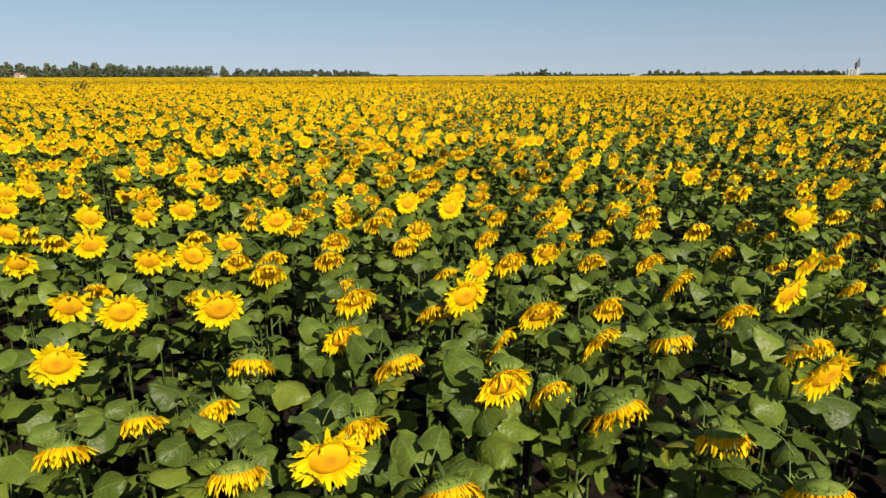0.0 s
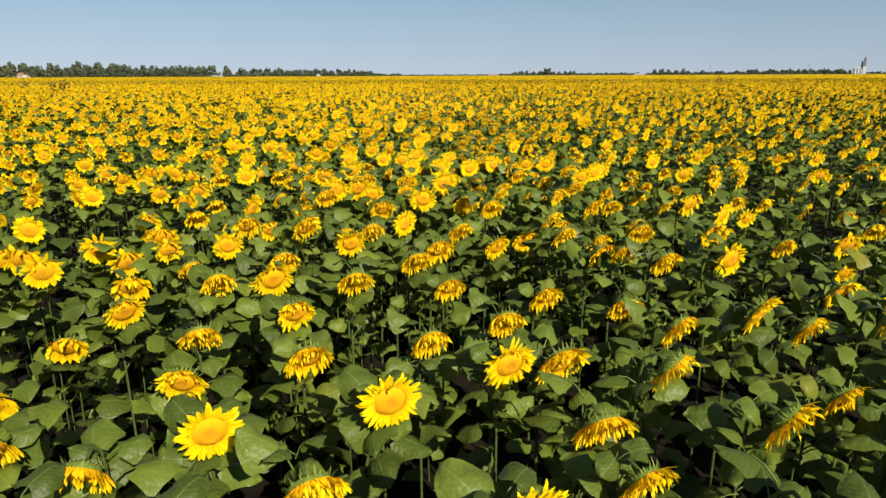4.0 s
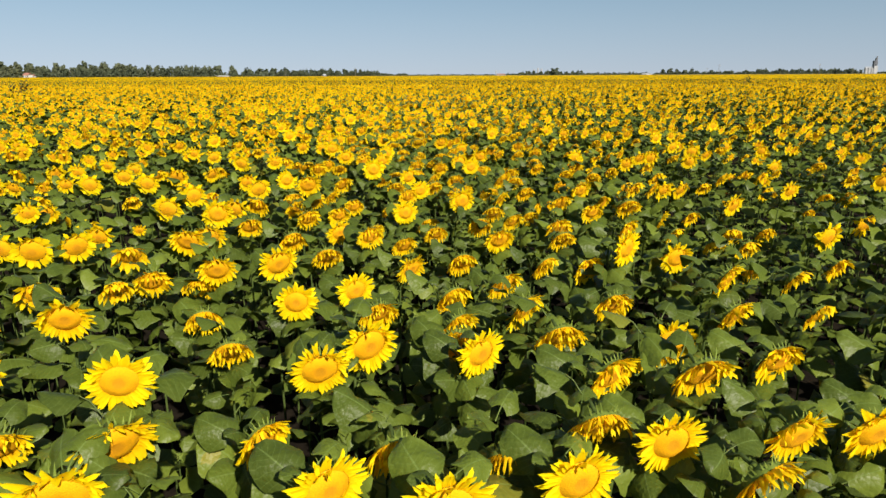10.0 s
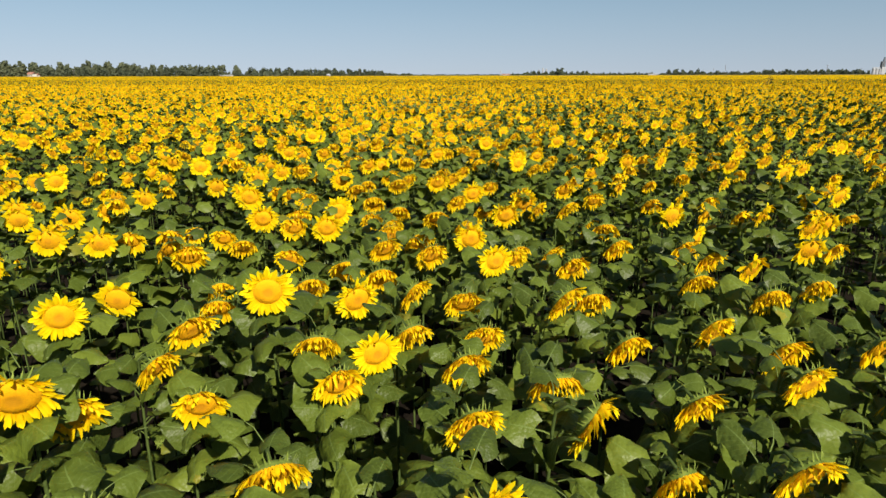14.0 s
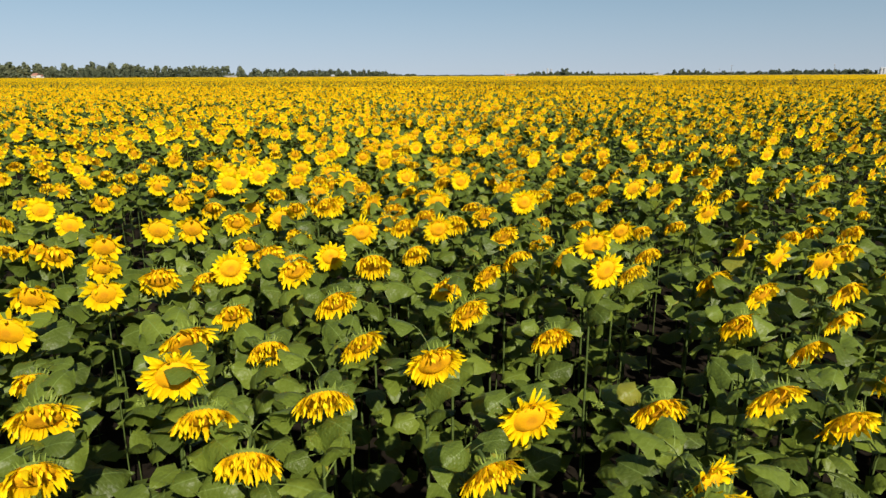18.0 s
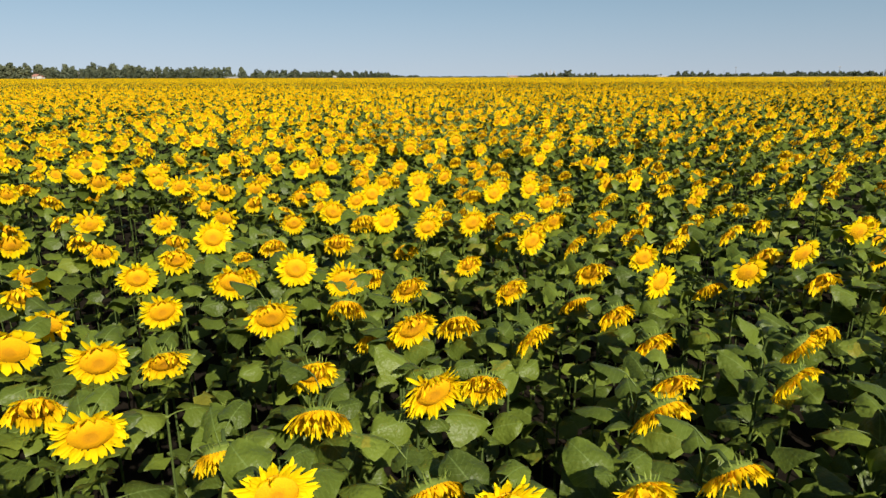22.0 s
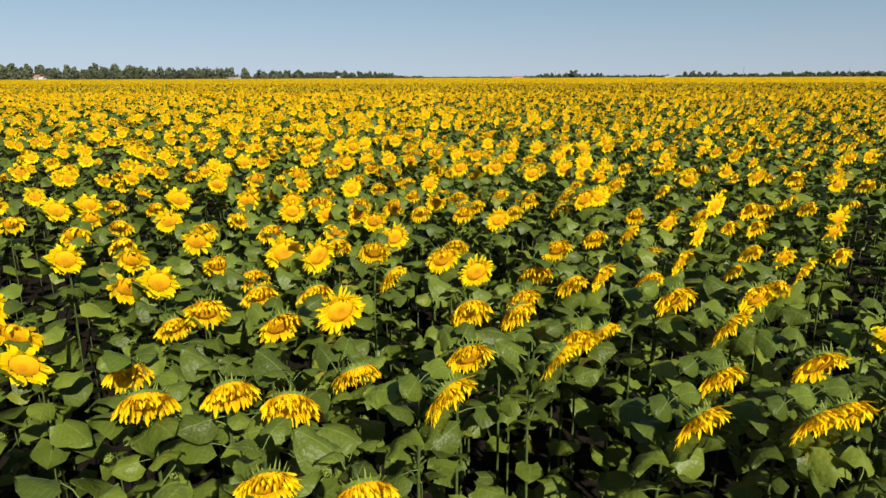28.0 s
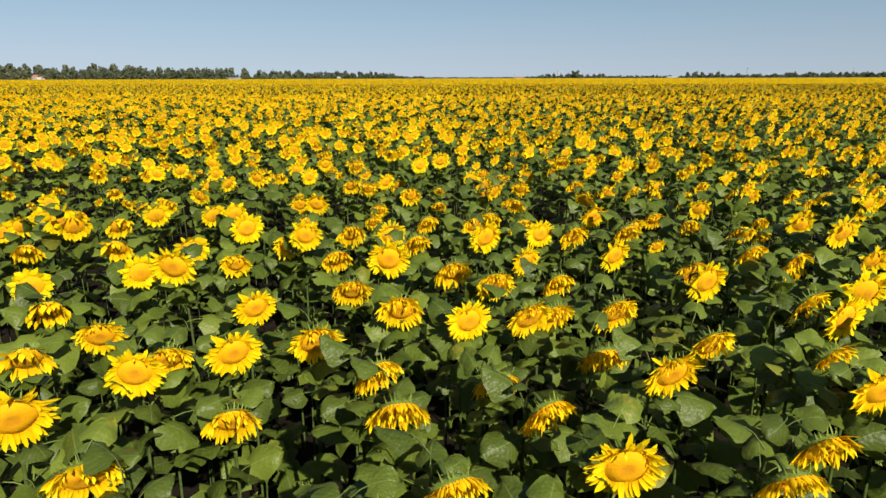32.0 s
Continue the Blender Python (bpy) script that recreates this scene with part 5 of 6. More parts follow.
plant(-4.68, 42.09, 1.64, FRESH); plant(-1.85, 42.10, 1.66, NODDING); plant(0.56, 42.12, 1.75, FRESH); plant(-2.28, 42.16, 1.66, NODDING)
plant(-2.57, 42.20, 1.68, FRESH); plant(2.47, 42.21, 1.70, NODDING, ASIDE); plant(1.37, 42.25, 1.62, DROOPING); plant(-1.08, 42.28, 1.66, OPEN)
plant(0.62, 42.34, 1.66, OPEN); plant(-3.10, 42.36, 1.65, FRESH); plant(-2.68, 42.45, 1.67, NODDING); plant(-4.64, 42.48, 1.56, NODDING)
plant(-0.07, 42.51, 1.65, NODDING); plant(0.70, 42.52, 1.73, NODDING); plant(-0.86, 42.53, 1.66, DROOPING); plant(-0.66, 42.69, 1.54, NODDING)
plant(-1.37, 42.80, 1.63, NODDING); plant(0.35, 42.80, 1.64, NODDING); plant(-2.94, 42.81, 1.64, NODDING); plant(-2.07, 42.83, 1.70, FRESH)
plant(-2.79, 42.87, 1.60, NODDING); plant(-0.39, 42.99, 1.60, NODDING); plant(-3.26, 43.00, 1.62, NODDING); plant(1.46, 43.01, 1.66, NODDING, ASIDE)
plant(0.93, 43.02, 1.73, NODDING); plant(-1.75, 43.09, 1.50, DROOPING); plant(-1.20, 43.16, 1.71, FRESH); plant(-0.10, 43.30, 1.55, DROOPING, ASIDE)
plant(0.53, 43.32, 1.64, DROOPING); plant(-0.58, 43.34, 1.56, DROOPING); plant(-3.08, 43.45, 1.57, OPEN); plant(0.84, 43.45, 1.76, FRESH)
plant(-1.08, 43.48, 1.52, NODDING); plant(-2.50, 43.50, 1.54, DROOPING); plant(-1.86, 43.52, 1.59, NODDING); plant(-3.61, 43.65, 1.56, NODDING)
plant(-2.84, 43.65, 1.62, FRESH); plant(-1.51, 43.69, 1.63, NODDING); plant(-3.97, 43.75, 1.59, FRESH); plant(-2.16, 43.79, 1.64, NODDING)
plant(-0.39, 43.87, 1.80, FRESH); plant(0.07, 43.89, 1.72, FRESH); plant(-0.86, 43.90, 1.79, FRESH); plant(1.96, 43.92, 1.65, NODDING)
# 44 to 48 m along the strip
plant(-1.70, 44.00, 1.62, NODDING); plant(0.76, 44.11, 1.70, FRESH); plant(-3.26, 44.12, 1.59, NODDING); plant(-3.59, 44.13, 1.60, FRESH)
plant(-3.02, 44.17, 1.66, OPEN); plant(-0.01, 44.18, 1.74, NODDING); plant(0.52, 44.22, 1.74, FRESH); plant(1.07, 44.26, 1.72, FRESH)
plant(-1.91, 44.28, 1.70, NODDING); plant(-0.66, 44.28, 1.64, DROOPING); plant(-4.16, 44.32, 1.57, OPEN); plant(-1.18, 44.34, 1.68, NODDING)
plant(1.79, 44.35, 1.72, NODDING); plant(-2.09, 44.50, 1.70, NODDING); plant(-0.97, 44.54, 1.66, NODDING); plant(-0.43, 44.60, 1.71, FRESH)
plant(0.08, 44.61, 1.66, NODDING); plant(1.42, 44.65, 1.69, NODDING); plant(-2.68, 44.67, 1.63, OPEN); plant(-2.47, 44.73, 1.76, FRESH)
plant(-4.75, 44.78, 1.55, NODDING); plant(0.27, 44.80, 1.66, NODDING); plant(-4.59, 44.89, 1.60, OPEN); plant(-3.77, 44.90, 1.52, NODDING)
plant(-3.37, 44.94, 1.60, NODDING); plant(-1.18, 44.96, 1.68, NODDING); plant(0.54, 44.96, 1.80, FRESH); plant(0.91, 44.98, 1.73, FRESH)
plant(-1.82, 44.99, 1.61, NODDING); plant(-0.62, 45.03, 1.65, NODDING); plant(2.33, 45.06, 1.62, NODDING); plant(-0.15, 45.09, 1.79, FRESH)
plant(-3.13, 45.10, 1.74, FRESH); plant(-2.26, 45.14, 1.73, FRESH); plant(1.22, 45.17, 1.70, NODDING); plant(-4.13, 45.24, 1.68, FRESH)
plant(0.51, 45.24, 1.79, NODDING, ASIDE); plant(-0.80, 45.26, 1.66, DROOPING); plant(0.96, 45.29, 1.78, NODDING, ASIDE); plant(-2.84, 45.31, 1.70, NODDING)
plant(-1.31, 45.32, 1.66, NODDING, ASIDE); plant(-4.47, 45.41, 1.53, FRESH); plant(-1.96, 45.41, 1.70, OPEN); plant(-2.27, 45.42, 1.66, NODDING)
plant(1.99, 45.43, 1.65, NODDING, ASIDE); plant(-5.08, 45.45, 1.66, FRESH); plant(-5.42, 45.46, 1.67, FRESH); plant(-3.94, 45.48, 1.66, FRESH)
plant(-0.32, 45.50, 1.67, DROOPING); plant(0.19, 45.60, 1.69, NODDING); plant(-1.64, 45.61, 1.67, OPEN); plant(0.78, 45.62, 1.82, FRESH)
plant(-2.72, 45.67, 1.66, OPEN); plant(-0.92, 45.75, 1.73, FRESH); plant(0.69, 45.77, 1.82, NODDING); plant(-0.62, 45.81, 1.73, FRESH)
plant(-1.26, 45.82, 1.76, OPEN); plant(-4.85, 45.86, 1.55, FRESH); plant(-0.48, 45.95, 1.69, NODDING); plant(1.07, 45.96, 1.83, FRESH)
plant(-0.16, 45.98, 1.70, NODDING); plant(-2.09, 46.08, 1.66, OPEN); plant(-3.27, 46.10, 1.62, NODDING); plant(0.35, 46.14, 1.82, FRESH)
plant(-0.77, 46.31, 1.74, NODDING); plant(-1.61, 46.39, 1.66, NODDING); plant(0.34, 46.40, 1.79, NODDING); plant(-2.68, 46.41, 1.79, FRESH)
plant(-3.59, 46.43, 1.65, FRESH); plant(-2.96, 46.54, 1.71, FRESH); plant(-0.38, 46.55, 1.67, NODDING); plant(-1.02, 46.56, 1.73, NODDING)
plant(1.04, 46.60, 1.80, NODDING, ASIDE); plant(-1.42, 46.65, 1.78, FRESH); plant(1.63, 46.82, 1.75, NODDING); plant(0.88, 46.84, 1.78, NODDING)
plant(-4.24, 46.86, 1.66, NODDING); plant(0.03, 46.89, 1.75, FRESH); plant(-2.03, 47.00, 1.84, FRESH); plant(-2.54, 47.02, 1.63, OPEN)
plant(-2.85, 47.04, 1.72, FRESH); plant(-4.06, 47.07, 1.69, NODDING); plant(-2.20, 47.16, 1.73, NODDING); plant(-0.52, 47.19, 1.62, FRESH)
plant(-3.79, 47.23, 1.84, FRESH); plant(-1.89, 47.27, 1.60, NODDING); plant(1.70, 47.29, 1.82, FRESH); plant(-3.57, 47.36, 1.64, NODDING)
plant(0.46, 47.44, 1.67, SMALL); plant(-1.51, 47.47, 1.73, FRESH); plant(-0.80, 47.47, 1.72, FRESH); plant(2.29, 47.50, 1.73, NODDING)
plant(-4.10, 47.55, 1.81, FRESH); plant(-0.13, 47.56, 1.72, NODDING, ASIDE); plant(-0.38, 47.58, 1.72, FRESH); plant(-1.34, 47.60, 1.64, NODDING)
plant(-2.69, 47.70, 1.72, FRESH); plant(-1.87, 47.78, 1.66, NODDING); plant(-3.78, 47.79, 1.71, NODDING); plant(0.37, 47.96, 1.65, NODDING)
plant(-0.49, 47.98, 1.69, NODDING)
# 48 to 52 m along the strip
plant(-4.55, 48.01, 1.71, FRESH); plant(-5.17, 48.06, 1.66, NODDING); plant(-4.92, 48.21, 1.60, OPEN); plant(0.96, 48.23, 1.65, DROOPING)
plant(0.15, 48.25, 1.72, FRESH); plant(-3.70, 48.26, 1.70, FRESH); plant(-0.88, 48.29, 1.63, NODDING); plant(-1.30, 48.39, 1.62, NODDING)
plant(-3.05, 48.43, 1.68, FRESH); plant(-0.74, 48.47, 1.64, NODDING)


def taken(x, y, reach):
    return any(abs(x - p[0]) < reach and abs(y - p[1]) < reach and (x - p[0]) ** 2 + (y - p[1]) ** 2 < reach * reach for p in BUCKET.get((int(x // 1), int(y // 1)), ()))


BUCKET = {}
for p in PLACED:
    for i in (-1, 0, 1):
        for j in (-1, 0, 1):
            BUCKET.setdefault((int(p[0] // 1) + i, int(p[1] // 1) + j), []).append(p)

rng = np.random.default_rng(5)
CELL = 0.52
WEIGHTS = np.array([[0.22, 0.34, 0.28, 0.11, 0.04, 0.01], [0.07, 0.26, 0.35, 0.21, 0.08, 0.03]])  # fresher on the one side


def random_rows(xs, ys):
    n = len(xs)
    kind = np.where(xs < -1.5, rng.choice(6, n, p=WEIGHTS[0]), rng.choice(6, n, p=WEIGHTS[1])) * 3 + rng.integers(0, 3, n)
    turn = np.radians(rng.normal(22, 19, n))
    z = 1.70 - 0.035 * (kind // 3 - 1) + rng.normal(0, 0.09, n)
    size = rng.uniform(0.80, 1.03, n)
    young = rng.uniform(0, 1, n) < 0.07
    size[young] *= 0.6
    z[young] -= 0.1
    return np.stack((xs, ys, z, turn, size, kind), 1)


def scatter(x0, x1, y0, y1, keep, cell=CELL):
    gx, gy = np.meshgrid(np.arange(x0, x1, cell), np.arange(y0, y1, cell))
    gx = (gx + rng.uniform(-0.42, 0.42, gx.shape) * cell).ravel()
    gy = (gy + rng.uniform(-0.42, 0.42, gy.shape) * cell).ravel()
    ok = keep(gx, gy)
    return random_rows(gx[ok], gy[ok])


ROWS_X, NEAR_X, MID_X, NEAR_END, MID_END, FAR_END, LAST_END = 1.9, 5.0, 9.0, 52.0, 62.0, 88.0, 155.0
near = scatter(-NEAR_X, NEAR_X, 0.3, NEAR_END, lambda x, y: abs(x) < NEAR_X)
placed = np.array(PLACED)


def crowded(rows, least):
    """Which plants stand within the strip, with at least so many of its heads close about them."""
    return (((rows[:, None, :2] - placed[None, :, :2]) ** 2).sum(2) < 0.81).sum(1) >= least


near = near[~crowded(near, 5)]
near = np.array([r for r in near if not taken(r[0], r[1], 0.3)])
# between the heads of the strip stand young plants, lower than the rest
young = scatter(-NEAR_X, NEAR_X, 0.3, NEAR_END, lambda x, y: abs(x) < NEAR_X, 0.70)
young[:, 2] = 0.84 + 0.06 * np.sin(7.0 * young[:, 0])
young[:, 4] = 1.1
young[:, 5] = BUD + young[:, 5] % 3
field_mesh("sunflower_undergrowth", young, 2, "low shaded sunflower leaves between the tall plants")
order = np.argsort(np.abs(placed[:, 0] + 0.02 * placed[:, 1]))
singles, rest = placed[order[:300]], np.concatenate((placed[order[300:]], near))
for row in singles:
    sunflower(*row[:5], int(row[5]))
beside = np.abs(rest[:, 0] + 0.02 * rest[:, 1]) < ROWS_X
field_mesh("sunflower_rows", rest[beside], 0, "dense sunflower crop with yellow heads and broad green leaves")
field_mesh("sunflower_stand", rest[~beside], 1, "sunflower crop with nodding yellow heads among broad leaves")
wedge = lambda x, y: np.abs(x) < 0.715 * np.maximum(y, 0) + 5
mid = scatter(-MID_X, MID_X, -3, MID_END, lambda x, y: ~((np.abs(x) < NEAR_X) & (y > 0.3) & (y < NEAR_END)) & wedge(x, y))
field_mesh("sunflower_crop", mid, 2, "sunflower crop in full flower, heads turned one way")
far = scatter(-75, 75, -3, FAR_END, lambda x, y: ~((np.abs(x) < MID_X) & (y < MID_END)) & wedge(x, y), 0.54)
outer = scatter(-50, 50, -14, 62, lambda x, y: ~wedge(x, y) | (y < -3), 0.66)
field_mesh("sunflower_field", np.concatenate((far, outer)), 3, "wide sunflower field, yellow heads over green leaves")
last = scatter(-125, 125, FAR_END, LAST_END, wedge, 0.71)
last[:, 4] *= 1.17
field_mesh("distant_sunflowers", last, 4, "distant part of the sunflower field, almost solid yellow")

# the field beyond, where single heads melt into one canopy
m, nt, b = material("far_canopy", 1.0, 0.0)
tc = nt.nodes.new("ShaderNodeTexCoord")
v = node(nt, "ShaderNodeTexVoronoi", Scale=2.2)
nt.links.new(tc.outputs["Object"], v.inputs["Vector"])
spots = ramp(nt, v.outputs["Distance"], [(0.0, (0.90, 0.58, 0.004)), (0.46, (0.84, 0.50, 0.004)), (0.62, (0.15, 0.14, 0.018)), (1.0, (0.07, 0.09, 0.012))])
nt.links.new(blend(nt, maths(nt, "MULTIPLY", noise_of(nt, 0.05, 4.0), 0.35), spots, (0.76, 0.48, 0.006)), b.inputs["Base Color"])
bump(nt, b, v.outputs["Distance"], 1.0, 0.3)
pts, faces = [], []


def sheet(x0, y0, x1, y1, step):
    """A gently rolling canopy top between the two corners."""
    nx, ny, k = int(round((x1 - x0) / step)), int(round((y1 - y0) / step)), len(pts)
    for j in range(ny + 1):
        for i in range(nx + 1):
            x, y = x0 + i * step, y0 + j * step
            pts.append((x, y, 1.5 + 0.05 * math.sin(0.31 * x + 0.2 * y) * math.sin(0.23 * y)))
    for j in range(ny):
        for i in range(nx):
            a = k + j * (nx + 1) + i
            faces.append((a, a + 1, a + nx + 2, a + nx + 1))


sheet(-905, 155, 895, 855, 20)
for x0, x1 in ((-900, -125), (125, 900)):
    sheet(x0, 90, x1, 155, 5)
for x0, x1 in ((-900, -70), (70, 900)):
    sheet(x0, 60, x1, 90, 10)
for x0, x1 in ((-900, -50), (50, 900)):
    sheet(x0, -14, x1, 61, 25)
sheet(-900, -164, 900, -14, 25)
me = bpy.data.meshes.new("far_field")
me.from_pydata(pts, [], faces)
me.materials.append(m)
tagged(new("far_field", me), "far sunflower field as one golden canopy", "sunflower field", kind="structure")

# ---------------------------------------------------------------- the far edge of the field
BARK = plain_material("tree_bark", (0.06, 0.045, 0.03), (0.12, 0.09, 0.06), 6.0)
FARLAND = plain_material("far_meadow", (0.16, 0.17, 0.07), (0.26, 0.24, 0.11), 0.02, distance=0.2)
WHITE_WALL = plain_material("whitewashed_wall", (0.62, 0.60, 0.56), (0.74, 0.72, 0.68), 0.8, 0.85)
RED_ROOF = plain_material("rust_red_roof", (0.30, 0.15, 0.11), (0.40, 0.22, 0.17), 1.5, 0.8)
GREY_METAL = plain_material("galvanised_sheet", (0.34, 0.36, 0.38), (0.46, 0.48, 0.50), 1.2, 0.5)
DARK_PANE = plain_material("dark_window", (0.03, 0.035, 0.04), (0.05, 0.055, 0.06), 2.0, 0.2)
DARK_METAL = plain_material("dark_sheet", (0.10, 0.11, 0.13), (0.16, 0.17, 0.19), 1.2, 0.5)
PALE_WALL = plain_material("grey_white_wall", (0.33, 0.34, 0.36), (0.43, 0.44, 0.46), 0.5, 0.85)
GREY_WOOD = plain_material("weathered_pole", (0.16, 0.14, 0.12), (0.26, 0.23, 0.20), 3.0)


plate("far_meadow", -4400, 856, 4400, 4400, 1.2, FARLAND, "pale green farmland beyond the sunflower field", "meadow")


def leaf_crown(name, dark, light):
    m, nt, b = material(name, 0.7, 0.2)
    col = ramp(nt, nt.nodes.new("ShaderNodeNewGeometry").outputs["Random Per Island"], [(0.0, dark), (1.0, light)])
    own = nt.nodes.new("ShaderNodeObjectInfo").outputs["Random"]
    col = blend(nt, maths(nt, "MULTIPLY", own, 0.5), col, tuple(1.25 * v for v in light))
    nt.links.new(col, b.inputs["Base Color"])
    thin(nt, b, col, 0.25, (1.2, 1.3, 0.6))
    return m


CROWN = leaf_crown("poplar_leaves", (0.068, 0.084, 0.050), (0.122, 0.138, 0.080))
CROWN_FAR = leaf_crown("wood_leaves", (0.055, 0.070, 0.045), (0.090, 0.108, 0.066))


def part(name, bm, mat, parent, label=""):
    me = bpy.data.meshes.new(name)
    bm.to_mesh(me)
    bm.free()
    me.materials.append(mat)
    o = new(name, me)
    o.parent = parent
    if label:
        tagged(o, label)
    return o


def box(bm, x0, x1, y0, y1, z0, z1, bevel=0.0):
    vs = [bm.verts.new(p) for p in ((x0, y0, z0), (x1, y0, z0), (x1, y1, z0), (x0, y1, z0), (x0, y0, z1), (x1, y0, z1), (x1, y1, z1), (x0, y1, z1))]
    fs = [bm.faces.new([vs[i] for i in q]) for q in ((3, 2, 1, 0), (4, 5, 6, 7), (0, 1, 5, 4), (1, 2, 6, 5), (2, 3, 7, 6), (3, 0, 4, 7))]
    if bevel:
        bmesh.ops.bevel(bm, geom=list({e for f in fs for e in f.edges}), offset=bevel, segments=1, affect="EDGES")


def gable(bm, x0, x1, y0, y1, z0, z1, over=0.4, thick=0.25):
    ym = (y0 + y1) / 2
    low = z0 - (z1 - z0) * over / (ym - y0)
    for xs in ((x0 - over, x1 + over),):
        ring = []
        for x in xs:
            ring.append([bm.verts.new((x, y0 - over, low)), bm.verts.new((x, ym, z1)), bm.verts.new((x, y1 + over, low)),
                         bm.verts.new((x, y1 + over, low - thick)), bm.verts.new((x, ym, z1 - thick)), bm.verts.new((x, y0 - over, low - thick))])
        a, b = ring
        for i in range(6):
            j = (i + 1) % 6
            bm.faces.new((a[i], b[i], b[j], a[j]))
        for r in (a, b):
            bm.faces.new((r[0], r[1], r[4], r[5]))
            bm.faces.new((r[1], r[2], r[3], r[4]))


def tree_kind(seed, height, spread, mat, bare=0.22, lobes=9, leaves=26, leaf=0.9):
    """A broad-leaved tree: trunk with limbs, and a ragged crown of leaf clumps."""
    r = random.Random(seed)
    tree = new("tree")
    bm = bmesh.new()
    limbs = [((0, 0, 0), (r.uniform(-0.3, 0.3), r.uniform(-0.3, 0.3), height * 0.8), 0.022 * height, 0.005 * height)]
    for i in range(6):
        z = height * r.uniform(bare, 0.6)
        w = r.uniform(0, 6.28)
        limbs.append(((0, 0, z), (spread * 0.7 * math.cos(w), spread * 0.7 * math.sin(w), z + height * 0.22), 0.008 * height, 0.002 * height))
    for p, q, ra, rb in limbs:
        p, q = Vector(p), Vector(q)
        d = (q - p).normalized()
        a = d.cross(Vector((0.3, 1, 0.1))).normalized()
        c = d.cross(a)
        rings = [[bm.verts.new(o + (a * math.cos(k * 1.2566) + c * math.sin(k * 1.2566)) * w) for k in range(5)] for o, w in ((p, ra), ((p + q) / 2, (ra + rb) * 0.48), (q, rb))]
        for u, v in zip(rings, rings[1:]):
            for k in range(5):
                bm.faces.new((u[k], u[(k + 1) % 5], v[(k + 1) % 5], v[k]))
    part("trunk", bm, BARK, tree)
    bm = bmesh.new()
    for i in range(lobes):
        s = i / (lobes - 1)
        w = r.uniform(0, 6.28)
        off = spread * (0.62 - 0.4 * s) * r.uniform(0.3, 1)
        centre = Vector((off * math.cos(w), off * math.sin(w), height * (bare + 0.08 + (0.86 - bare) * s)))
        size = spread * r.uniform(0.38, 0.6) * (1.05 - 0.4 * s)
        for j in range(leaves):
            d = Vector((r.gauss(0, 1), r.gauss(0, 1), r.gauss(0, 0.8))).normalized() * size * r.uniform(0.55, 1.1)
            o = centre + d
            n = (d.normalized() + Vector((r.uniform(-1, 1), r.uniform(-1, 1), r.uniform(-0.4, 1))) * 0.7).normalized()
            a = n.cross(Vector((0.2, 0.1, 1))).normalized()
            c = n.cross(a)
            l = leaf * r.uniform(0.5, 1.2)
            bm.faces.new([bm.verts.new(o + a * l * x + c * l * y) for x, y in ((-1, -0.5), (0.1, -0.9), (1, 0.1), (0.4, 0.9), (-0.7, 0.6))])
    part("crown", bm, mat, tree)
    return tree


def lay(x, y, turn=0.0, size=1.0, tall=1.0):
    return Matrix.Translation((x, y, 0)) @ Matrix.Rotation(turn, 4, "Z") @ Matrix.Diagonal((size, size, size * tall, 1))


def planted(kinds, x, y, turn, size, tall, label, group):
    t = copy_thing(kinds, Matrix.Translation((x, y, 0)) @ Matrix.Rotation(turn, 4, "Z"))
    t.scale = (size, size, size * tall)
    return tagged(t, label, "tree", group)


BROAD = [tree_kind(k, 17.0, 7.4, CROWN, bare=0.04, lobes=13, leaves=20, leaf=1.35) for k in range(5)]
WOOD = [tree_kind(20 + k, 13.0, 7.6, CROWN_FAR, bare=0.02, lobes=12, leaves=18, leaf=1.65) for k in range(4)]
r = random.Random(9)


def across(mark, y):
    """Sideways metres of what stands that far out, from its bearing in steps of 1/1160."""
    return (mark - 784) / 1160.0 * y


# shelter belt: bearing from, to, height, distance, spacing
for a, b, high, far, step in ((-60, 34, 20.0, 880, 5.0), (34, 66, 14, 900, 3.8), (66, 205, 16.0, 905, 3.2), (205, 276, 14.6, 920, 3.3), (276, 362, 12.6, 950, 3.3), (362, 430, 7.5, 980, 3.8), (392, 402, 12, 960, 6)):
    p = a
    while p < b:
        s = high / 17.0 * r.uniform(0.6, 1.16)
        planted(r.choice(BROAD), across(p, far) + r.uniform(-1, 1), far + r.uniform(-14, 14), r.uniform(0, 6.28), s, r.uniform(0.85, 1.22),
                "full green broad-leaved tree in the shelter belt behind the field", "shelter belt trees")
        p += step * r.uniform(0.6, 1.2)
for a, b, high, far, step in ((428, 520, 12.5, 1250, 4.4), (520, 655, 12.0, 1280, 4.4), (655, 705, 5.0, 1350, 5), (905, 1010, 8.5, 1300, 5), (950, 966, 12.5, 1280, 8), (1010, 1125, 6.0, 1350, 6),
                              (1150, 1218, 10.5, 1320, 5), (1218, 1310, 6.5, 1400, 6), (1310, 1490, 10.5, 1420, 4.6), (1525, 1690, 7.0, 1500, 7)):
    p = a
    while p < b:
        s = high / 13.0 * r.uniform(0.6, 1.12)
        planted(r.choice(WOOD), across(p, far) + r.uniform(-2, 2), far + r.uniform(-20, 20), r.uniform(0, 6.28), s, r.uniform(0.9, 1.1),
                "dark green tree in the distant wood line on the horizon", "distant wood line trees")
        p += step * r.uniform(0.6, 1.2)
for k, t in enumerate(BROAD + WOOD):
    t.matrix_basis = Matrix.Translation((across(300 + 22 * k, 1010), 1010 + 6 * k, 0))
    tagged(t, "full green broad-leaved tree in the shelter belt behind the field", "tree", "shelter belt trees")


